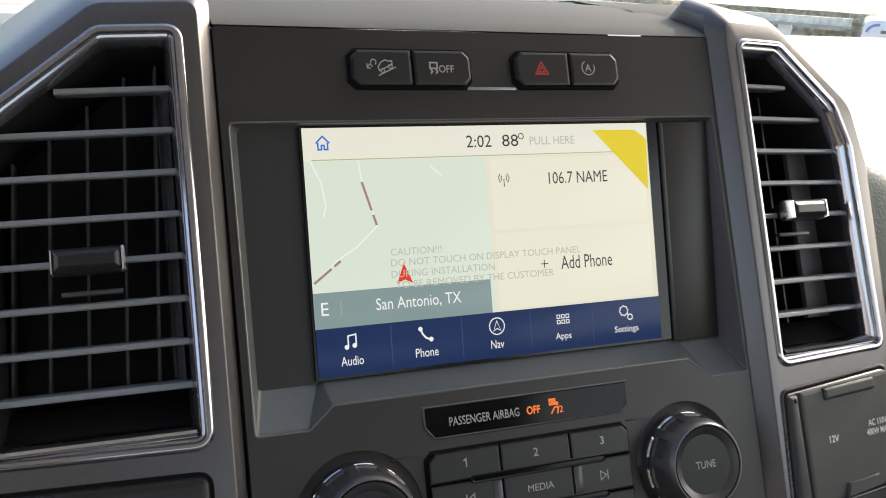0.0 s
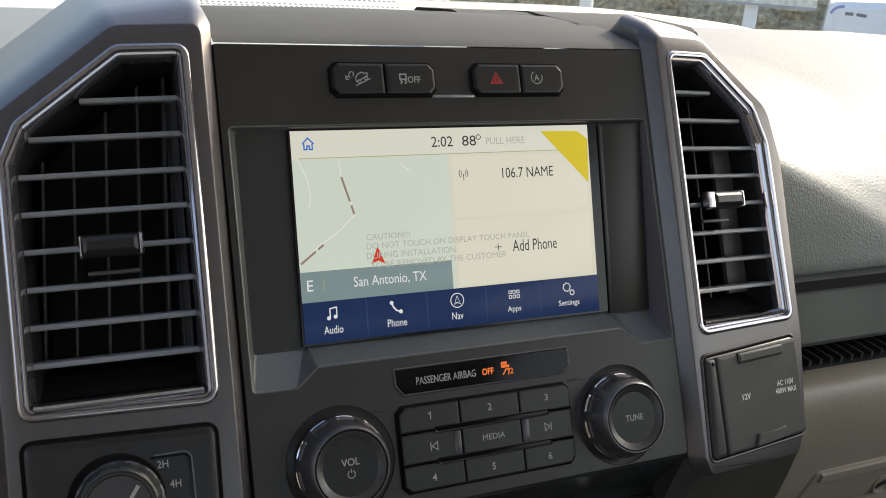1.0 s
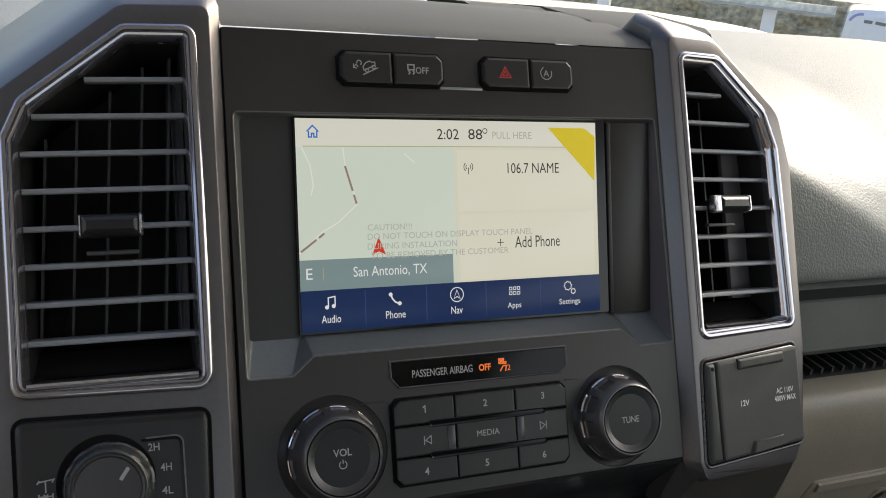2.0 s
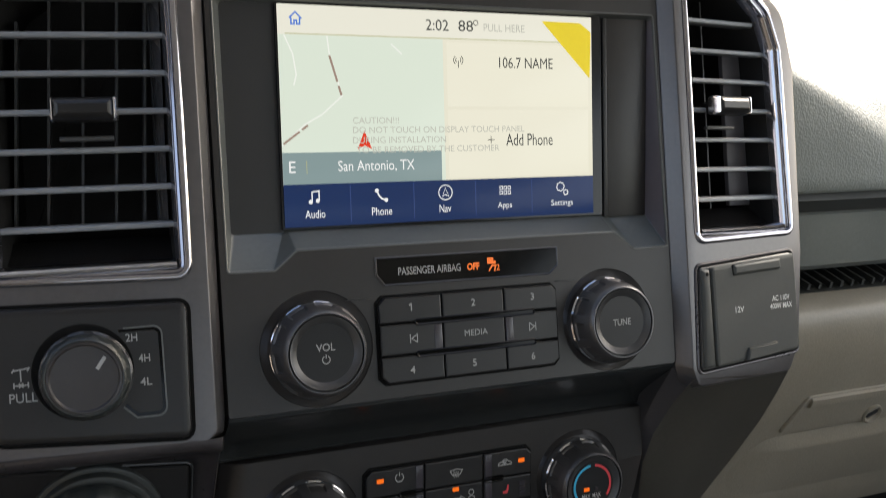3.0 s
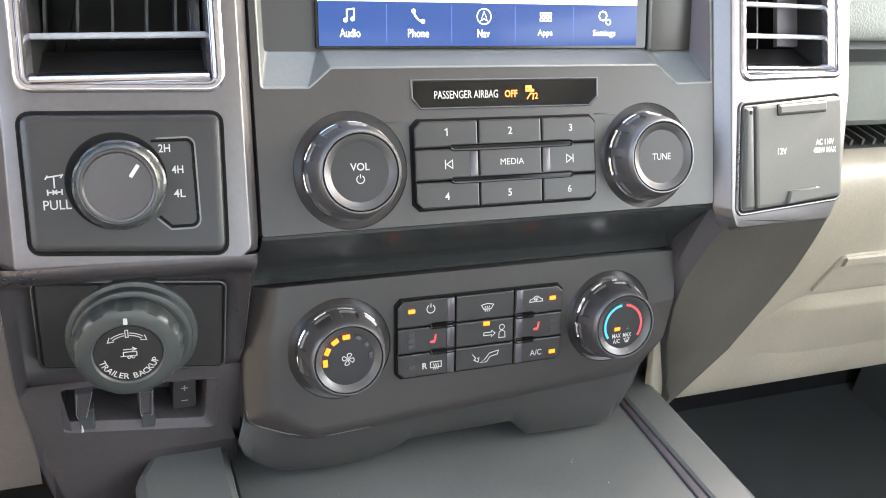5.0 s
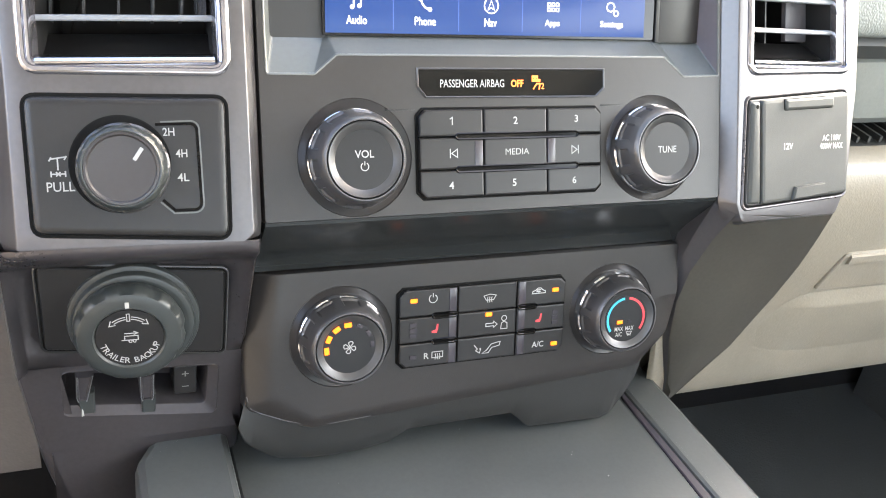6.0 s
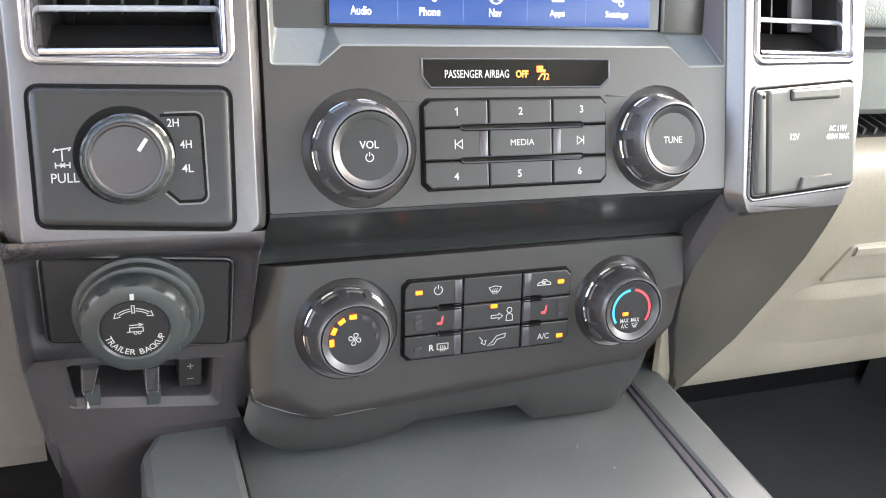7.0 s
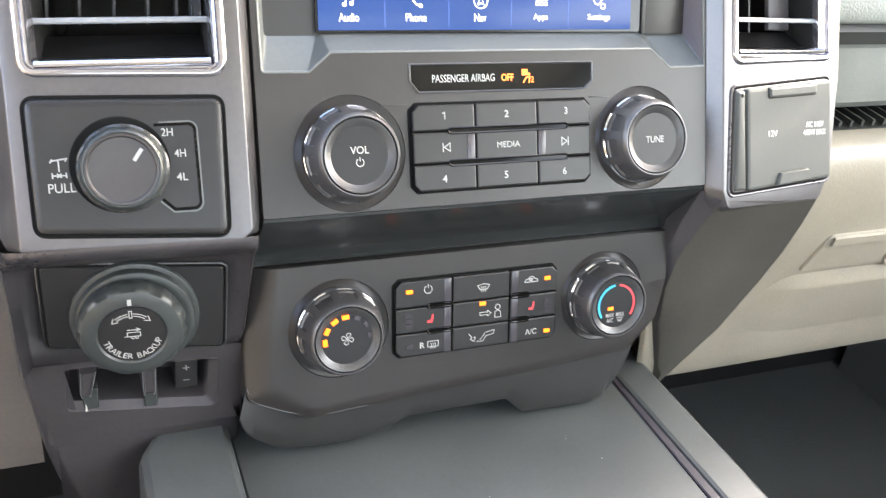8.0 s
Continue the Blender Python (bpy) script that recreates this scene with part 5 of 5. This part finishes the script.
part("hinge", plate(rounded([(0.0215, 0.0158), (0.0600, 0.0172), (0.0598, 0.0232), (0.0212, 0.0214)], 0.001, 3), [(0, 0.002), (0, 0.0042), (0.0004, 0.0048), (0.0014, 0.0052)], m), COVER, lid, "raised hinge bar")
part("clip", plate(rounded([(0.0272, -0.0340), (0.0570, -0.0318), (0.0538, -0.0248), (0.0300, -0.0262)], 0.0008, 3), [(0, 0.001), (0.0003, 0.0050), (0.0012, 0.0058)], m), COVER, lid, "pull tab of the lid")
f = shifted(m, 0, 0, 0.0038)
part("lettering", glyphs("12V", f, height=0.0034, width=0.0070, at=(0.0250, -0.0040), thick=0.016), INK_PALE, lid)
bm = glyphs("AC 110V", f, height=0.0033, width=0.0150, at=(0.0597, 0.0000), thick=0.016)
glyphs("400W MAX", f, height=0.0033, width=0.0190, at=(0.0597, -0.0046), bm=bm, thick=0.016)
part("lettering", bm, INK_PALE, lid)

# ---- dashboard, in the world's frame ----
H = 1.4


def run(profile, x0, x1, steps=2, bend=None, bm=None):
    """A dash surface swept along x from a profile (y, z above the stack's origin)."""
    bm = bm or bmesh.new()
    rows = []
    for y, z in profile:
        rows.append([Vector((x, y + (bend(x) if bend else 0), z + H)) for x in np.linspace(x0, x1, steps)])
    loft(bm, rows, closed=False)
    return bm


def smooth(points, n=5):
    """A finer, smoothed polyline through the points."""
    out = []
    for i in range(len(points) - 1):
        p0, p1, p2, p3 = (np.array(points[max(0, min(len(points) - 1, j))], float) for j in (i - 1, i, i + 1, i + 2))
        for k in range(n):
            t = k / n
            out.append(tuple(0.5 * (2 * p1 + (p2 - p0) * t + (2 * p0 - 5 * p1 + 4 * p2 - p3) * t * t + (3 * p1 - p0 - 3 * p2 + p3) * t ** 3)))
    return out + [points[-1]]


near_pod = smooth([(0.66, 0.146), (0.50, 0.156), (0.36, 0.160), (0.24, 0.160), (0.165, 0.1545), (0.125, 0.1475), (0.100, 0.1400), (0.0850, 0.1325), (0.0765, 0.1265), (0.0720, 0.1200), (0.0695, 0.1100), (0.066, 0.090), (0.063, 0.065), (0.0615, 0.048), (0.064, 0.0395), (0.072, 0.0360)]) + [(0.085, 0.035), (0.10, 0.035)]
far_side = smooth([(0.66, 0.146), (0.50, 0.154), (0.36, 0.155), (0.24, 0.146), (0.165, 0.1220), (0.125, 0.0980), (0.100, 0.0790), (0.0850, 0.0640), (0.0755, 0.0545), (0.0710, 0.0500), (0.0680, 0.0475), (0.066, 0.0460), (0.0645, 0.0445), (0.0635, 0.0425), (0.065, 0.0390), (0.072, 0.0360)]) + [(0.085, 0.035), (0.10, 0.035)]


def dash_pad(x0, x1, deeper=0.0):
    """The pad rolls over high beside the pod and lower towards the door."""
    bm, rows = bmesh.new(), []
    for (y0, z0), (y1, z1) in zip(near_pod, far_side):
        row = []
        for x in np.linspace(x0, x1, 48):
            t = min(1.0, max(0.0, (abs(x) - 0.22) / 0.18))
            row.append(Vector((x, y0 + (y1 - y0) * t + deeper, z0 + (z1 - z0) * t + H)))
        rows.append(row)
    loft(bm, rows, closed=False)
    return bm


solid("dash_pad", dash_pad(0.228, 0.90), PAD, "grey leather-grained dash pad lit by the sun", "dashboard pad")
# dark strip added as the shade under the pad's rolled lower edge
solid("pad_underside_shade", run([(0.105, 0.040), (0.078, 0.038), (0.073, 0.030), (0.076, 0.0205), (0.10, 0.0185)], 0.205, 0.90, 2), RIBBED, "added dark strip painting the shade between the dash pad and the band below", "dashboard panel")
solid("dash_midband", run([(0.10, 0.0195), (0.084, 0.0185), (0.081, 0.016), (0.0815, -0.008), (0.0845, -0.0255), (0.090, -0.0315), (0.12, -0.0330)], 0.205, 0.90, 2), MIDBAND, "grey dash band under the pad", "dashboard panel")
shelf = thing("dash_shelf", (0.5, 0.10, H - 0.042), "black ribbed dash shelf above the glovebox", "shelf", kind="structure", on_stack=False)
part("tray", run([(0.15, -0.030), (0.14, -0.040), (0.075, -0.0425)], 0.20, 0.86, 2), RIBBED, shelf)
bm = bmesh.new()
loft(bm, [[Vector((x, y, H + z)) for y, z in ((0.078, -0.0415), (0.134, -0.0392), (0.136, -0.034), (0.078, -0.0370))] for x in (0.0, 0.0022)], True, True)
rib_mesh = finish(bm, "rib", RIBBED)
for i in range(56):
    rib = new("rib", rib_mesh)
    rib.parent = shelf
    rib.location = Vector((0.245 + 0.0105 * i, 0, 0)) - ORIGIN[shelf]
glove = thing("glovebox", (0.5, 0.07, H - 0.25), "beige plastic glovebox below the dash shelf", "glovebox", on_stack=False)
beige = smooth([(0.090, -0.0425), (0.066, -0.0435), (0.054, -0.050), (0.049, -0.070), (0.052, -0.105), (0.060, -0.150), (0.068, -0.200), (0.075, -0.243), (0.084, -0.2532), (0.12, -0.2542)], 4)
part("door", run(beige, 0.119, 0.86, 2), BEIGE, glove)
# beige strip added in place of the beige reflected in the tail's side
bm, rows = bmesh.new(), []
for (x, y, z), wide in zip(inner_a[3:], (0.0, 0.0060, 0.0130, 0.0110)):
    edge_at = STACK @ Vector((x + 0.0012, y - 0.0006, z))
    rows.append([edge_at + Vector((-wide * t, -0.0006 * math.sin(t * 3.0) + 0.010 * max(0.0, t - 0.8), -0.003 * t)) for t in (0, 0.25, 0.5, 0.75, 0.9, 1.0)])
loft(bm, rows, closed=False)
part("tail_reflection", bm, BEIGE, glove, "added beige strip painting a reflection on the pod tail beside the console")
LATCH = plane((0.30, 0.0595, H - 0.150), up=(0, -0.17, 1))
part("latch_plate", plate(rounded([(-0.0012, 0.0002), (0.0117, 0.0336), (0.26, 0.0340), (0.26, -0.0030)], [0.002, 0.006, 0.006, 0.003], 4), [(-0.001, -0.003), (0, 0.0012), (0.0008, 0.0018)], LATCH), BEIGE, glove, "beige latch plate")
bm = bmesh.new()
loft(bm, [[LATCH @ Vector(q) for q in ring] for ring in ([(0.0150, 0.0325, 0.0015), (0.0145, 0.0318, 0.0040), (0.0140, 0.0260, 0.0044), (0.0138, 0.0235, 0.0015)], [(0.26, 0.0330, 0.0015), (0.26, 0.0322, 0.0040), (0.26, 0.0262, 0.0044), (0.26, 0.0238, 0.0015)])], True, True)
part("latch_lip", bm, BEIGE, glove, "raised beige upper lip")
bm = bmesh.new()
rings = []
for u, lift in ((-0.0160, 0.0), (-0.0120, 0.25), (-0.0040, 0.6), (0.0080, 0.9), (0.0300, 1.0), (0.26, 1.0)):
    shape = ((-0.0025, -0.0012), (-0.0100, 0.0016), (-0.0150, 0.0034), (-0.0168, 0.0040), (-0.0186, 0.0040), (-0.0300, 0.0034), (-0.0600, 0.0014), (-0.0950, -0.0030))
    rings.append([LATCH @ Vector((u + min(0.0, v + 0.0025) * 0.9 * max(0.0, -u) / 0.016, v, w * lift - 0.0012 * (1 - lift))) for v, w in shape])
loft(bm, rings, closed=False)
part("finger_ledge", bm, BEIGE, glove, "beige finger ledge")
lock = part("lock", turned([(0.0090, 0.0015), (0.0088, 0.0036), (0.0078, 0.0040), (0.0066, 0.0032), (0.0062, 0.0020)], shifted(LATCH, 0.088, 0.006), 24), BEIGE, glove, "beige ring of the lock")
part("key_slot", plate(rounded(box2(-0.0058, -0.0022, 0.0058, 0.0022), 0.002, 3), [(0, 0.0010), (0.0002, 0.0026)], shifted(LATCH, 0.088, 0.006) @ Matrix.Rotation(radians(25), 4, "Z")), RIM, lock, "dark key slot")
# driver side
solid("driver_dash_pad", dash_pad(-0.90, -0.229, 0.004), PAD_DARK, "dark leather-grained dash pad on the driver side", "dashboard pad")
solid("driver_dash_face", run([(0.10, 0.0225), (0.082, 0.021), (0.085, -0.05), (0.092, -0.075), (0.10, -0.076)], -0.86, -0.229, 2), WELL, "black lower dash face on the driver side", "dashboard panel")
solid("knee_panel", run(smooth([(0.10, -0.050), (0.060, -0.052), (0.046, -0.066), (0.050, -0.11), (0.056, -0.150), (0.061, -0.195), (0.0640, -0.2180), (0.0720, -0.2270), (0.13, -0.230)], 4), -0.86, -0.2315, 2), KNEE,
      "knee panel under the driver dash, beige darkened for its shade", "dashboard panel")

# dash top behind the cap, with a dotted sheet lying on it
solid("dash_top", run([(0.205, 0.10), (0.21, 0.150), (0.24, 0.155), (0.40, 0.156), (0.66, 0.146)], -0.2285, 0.2275, 2), PAD, "grey dash top under the windscreen", "dashboard pad")
lip = [(0.17, 0.150), (0.175, 0.186), (0.182, 0.194), (0.20, 0.196), (0.26, 0.192), (0.30, 0.17)]
behind_pod = [(0.120, 0.150), (0.1235, 0.186), (0.1275, 0.1925), (0.135, 0.1955), (0.20, 0.1968), (0.26, 0.192), (0.30, 0.17)]
solid("pod_cap", run(behind_pod, 0.1120, 0.20, 3), CAP, "dark grey soft cap behind the pod", "dashboard panel")
solid("storage_lid", run(lip, 0.056, 0.1115, 5, bend=lambda x: 0.06 * (0.09 - x)), CAP, "dark grey lid of the dash top bin", "dashboard panel")
DOTS = bpy.data.materials.new("dotted_paper")
DOTS.use_nodes = True
tex = DOTS.node_tree.nodes.new("ShaderNodeTexVoronoi")
tex.inputs["Scale"].default_value, tex.inputs["Randomness"].default_value = 260, 0.0
ramp = DOTS.node_tree.nodes.new("ShaderNodeValToRGB")
ramp.color_ramp.elements[0].position, ramp.color_ramp.elements[0].color = 0.30, (0.25, 0.24, 0.22, 1)
ramp.color_ramp.elements[1].position, ramp.color_ramp.elements[1].color = 0.36, (0.85, 0.84, 0.80, 1)
place = DOTS.node_tree.nodes.new("ShaderNodeTexCoord")
DOTS.node_tree.links.new(place.outputs["Object"], tex.inputs["Vector"])
DOTS.node_tree.links.new(tex.outputs["Distance"], ramp.inputs["Fac"])
DOTS.node_tree.links.new(ramp.outputs["Color"], DOTS.node_tree.nodes["Principled BSDF"].inputs["Base Color"])
bm = bmesh.new()
loft(bm, [[Vector((x, y, H + z)) for y, z in ((0.215, 0.158), (0.215, 0.1588), (0.30, 0.196), (0.30, 0.1952))] for x in (-0.16, 0.052)], True, True)
solid("dotted_sheet", bm, DOTS, "white perforated sheet resting on the dash top", "sheet", kind="")

# ---- console ----
console = thing("console", (0, -0.3, H - 0.45), "dark grey plastic centre console with a flat tray", "console", on_stack=False)
bm = bmesh.new()
tray_poly = rounded(box2(-0.134, -0.85, 0.1155, 0.085), 0.006, 3)
plate(tray_poly, [(-0.001, -0.26), (0, -0.002), (0.002, 0)], Matrix.Translation((0, 0, H - 0.1825)), bm=bm)
part("tray", bm, TRAY, console, "flat grey tray")
rail_turn = Matrix.Translation((0.1162, 0.0085, H - 0.1815)) @ Matrix.Rotation(radians(1.9), 4, "Z")
part("rail", plate(rounded(box2(0.0006, -0.85, 0.0292, 0.037), 0.003, 3), [(-0.002, -0.26), (0, -0.003), (0.0015, 0.0006), (0.004, 0.0014)], rail_turn), TRAY, console, "grey side rail")
part("groove", plate([(-0.0075, -0.85), (0.0008, -0.85), (0.0008, 0.037), (-0.0024, 0.030), (-0.0052, -0.088)], [(0, -0.02), (0, -0.0004), (0.0008, 0.0002)], rail_turn), STRIP, console, "dark satin strip beside the rail")
bolster = rounded([(-0.1870, -0.70), (-0.1365, -0.70), (-0.1345, 0.030), (-0.1650, 0.0320), (-0.1840, -0.002)], [0.01, 0.01, 0.004, 0.006, 0.01], 5)
part("bolster", plate(bolster, [(-0.002, -0.3), (0, -0.008), (0.0015, -0.0025), (0.005, 0)], Matrix.Translation((0, 0, H - 0.168))), TRAY, console, "padded grey side of the console")
rng = random.Random(8)
bm = bmesh.new()
for _ in range(48):
    x, y, r = rng.uniform(-0.12, 0.105), rng.uniform(-0.30, 0.06), rng.uniform(0.00018, 0.00048)
    turn = rng.uniform(0, 6)
    plate([(x + r * math.cos(turn + a), y + r * rng.uniform(0.6, 1.4) * math.sin(turn + a)) for a in (0, 1.3, 2.5, 3.8, 5.1)], [(0, -0.00005), (r * 0.3, r * 0.5)], Matrix.Translation((0, 0, H - 0.1824)), bm=bm)
solid("dust", bm, INK, "pale dust specks on the console tray", "dust", kind="stuff")
# ---- cab shell: plain unseen walls with window openings, the driver's narrowed to hold back light ----
def wall(name, outer, holes, m, mat, label, thick=0.03):
    bm = bmesh.new()
    for w in (0.0, -thick):
        sheet(outer, holes, m, w, bm=bm)
    for poly in (outer, *holes):
        loft(bm, [[m @ Vector((u, v, w)) for u, v in poly] for w in (0.0, -thick)])
    return solid(name, bm, mat, label, "cab wall")


WINDOW = rounded([(-1.75, 1.50), (0.18, 1.50), (0.16, 1.56), (-0.34, 2.02), (-1.70, 2.02)], 0.04, 3)
# cut shorter than the real window, so the wall blocks driver-side light
DRIVER_WINDOW = rounded([(-0.75, 1.56), (0.14, 1.56), (-0.34, 2.02), (-0.72, 2.02)], 0.04, 3)
for s, name, hole in ((-1, "wall_driver", DRIVER_WINDOW), (1, "wall_passenger", WINDOW)):
    wall(name, [(-2.0, 0.75), (0.72, 0.75), (0.72, 1.50), (0.42, 1.50), (-0.22, 2.10), (-2.0, 2.10)], [hole], plane((s * 0.90, 0, 0), across=(0, 1, 0)), CABIN, "grey door wall of the cab with window opening")
wall("wall_rear", box2(-0.92, 0.75, 0.92, 2.10), [rounded(box2(-0.72, 1.52, 0.72, 2.0), 0.05, 3)], plane((0, -2.0, 0)), CABIN, "grey rear wall of the cab with window opening")
wall("ceiling", box2(-0.92, -2.02, 0.92, -0.10), [], plane((0, 0, 2.10), up=(0, 1, 0)), LINER, "light cloth headliner")
wall("floor", box2(-0.92, -2.02, 0.92, 0.80), [], plane((0, 0, 0.80), up=(0, 1, 0)), CARPET, "black carpeted cab floor")
# Black instead of carpet: the footwell's shade is put into the colour.
wall("firewall", box2(-0.92, 0.80, 0.92, 1.545), [], plane((0, 0.42, 0)), WELL, "firewall under the dash, blackened for the footwell shade")
bm = bmesh.new()
loft(bm, [[Vector((x, y, z)) for x, y in box2(0.84, -1.2, 0.868, 0.40)] for z in (0.80, 1.26)], True, True)
solid("kick_panel", bm, CARPET, "black carpeted lower door side", "cab wall")
bm = bmesh.new()
for s in (-1, 1):
    a, b = Vector((s * 0.95, 0.40, 1.50)), Vector((s * 0.80, -0.22, 2.08))
    n = Vector((0, 0.09, 0))
    x = Vector((s * 0.05, 0, 0))
    loft(bm, [[p - x, p + x, p + x + n, p - x + n] for p in (a, b)], True, True)
solid("windscreen_pillar", bm, CABIN, "grey windscreen pillars of the cab", "cab wall")

# ---- outside ----
CONCRETE = material("pale_concrete", (0.42, 0.41, 0.38), 0.9, grain=0.6, grain_size=0.02)
WHITE_PAINT = material("white_car_paint", (0.80, 0.80, 0.78), 0.25, vary=0.03, coat=0.6)
bm = bmesh.new()
bm.faces.new([bm.verts.new((x, y, 0)) for x, y in ((-900, -900), (900, -900), (900, 900), (-900, 900))])
solid("ground", bm, CONCRETE, "pale sunlit concrete lot", "ground")
hood = thing("hood", (0, 1.6, 1.40), "white painted hood ahead of the windscreen", "hood", on_stack=False)
part("panel", run(smooth([(0.72, 0.02), (0.78, 0.115), (1.1, 0.125), (1.7, 0.09), (2.15, 0.0), (2.2, -0.3)], 4), -0.92, 0.92, 2), WHITE_PAINT, hood)
HEDGE = material("dry_hedge", (0.40, 0.34, 0.22), 0.9, grain=1.0, grain_size=0.09, vary=0.7)
rail = thing("barrier", (7.0, 8.0, 0), "white metal barrier rail beside the lot", "barrier", on_stack=False)
g = Matrix.Translation((7.01, 7.99, 0)) @ Matrix.Rotation(radians(-45), 4, "Z")
BEAM = material("weathered_rail_paint", (0.78, 0.74, 0.62), 0.7, grain=0.5, grain_size=0.02, vary=0.35)
for z0, z1, d in ((1.13, 1.155, 0.14), (1.155, 1.235, 0.08)):
    bm = bmesh.new()
    loft(bm, [[g @ Vector((u, v, z)) for u, v in box2(-6, -d / 2, 0.9, d / 2)] for z in (z0, z1)], True, True)
    part("beam", bm, CONCRETE if d > 0.1 else BEAM, rail)
for u in (-5, -3.4, -1.6, 0.24):
    bm = bmesh.new()
    loft(bm, [[g @ Vector((u + a, b, z)) for a, b in box2(-0.07, 0.05, 0.07, 0.16)] for z in (0, 1.13)], True, True)
    part("post", bm, WHITE_PAINT, rail)
bm = bmesh.new()
rng = random.Random(3)
rows = []
for z in np.linspace(0, 1.22, 12):
    rows.append([g @ Vector((u, 2.0 + 0.25 * rng.random() + (z / 1.22) ** 4 * 0.4, z)) for u in np.linspace(-9, 2.0, 60)])
loft(bm, rows, closed=False)
solid("hedge", bm, HEDGE, "dry brown hedge behind the barrier", "hedge", kind="stuff")
van = thing("white_van", (9.6, 6.4, 0), "parked white van with a blue stripe", "van", on_stack=False)
v = Matrix.Translation((9.144, 7.026, 0)) @ Matrix.Rotation(radians(-45), 4, "Z")
side_poly = rounded([(-1.2, 0.45), (3.6, 0.45), (3.6, 2.2), (1.5, 2.3), (0.75, 1.32), (-1.15, 1.20)], 0.10, 5)
m = v @ plane((0, 0, 0))
part("body", plate(side_poly, [(0.08, -1.9), (0, -1.8), (0, -0.08), (0.08, 0)], m, cap0=True), WHITE_PAINT, van)
part("stripe", strokes([arc(-1.00, 1.03, 0.13, 85, 160, 12)], 0.03, m, 0.004), material("blue_stripe", (0.30, 0.30, 0.52), 0.4, vary=0), van, "blue curved stripe")
part("mark", strokes([[(-0.97, 1.085), (-0.88, 1.085)], [(-0.85, 1.085), (-0.74, 1.075)]], 0.035, m, 0.004), INK_GREY, van, "dark lettering bar")
for u in (-0.4, 2.7):
    part("wheel", turned([(0.33, -0.2), (0.36, -0.02), (0.33, 0.03), (0.2, 0.03), (0.18, 0.0)], shifted(m, u, 0.36), 32), GAP, van, "black tyre and wheel")
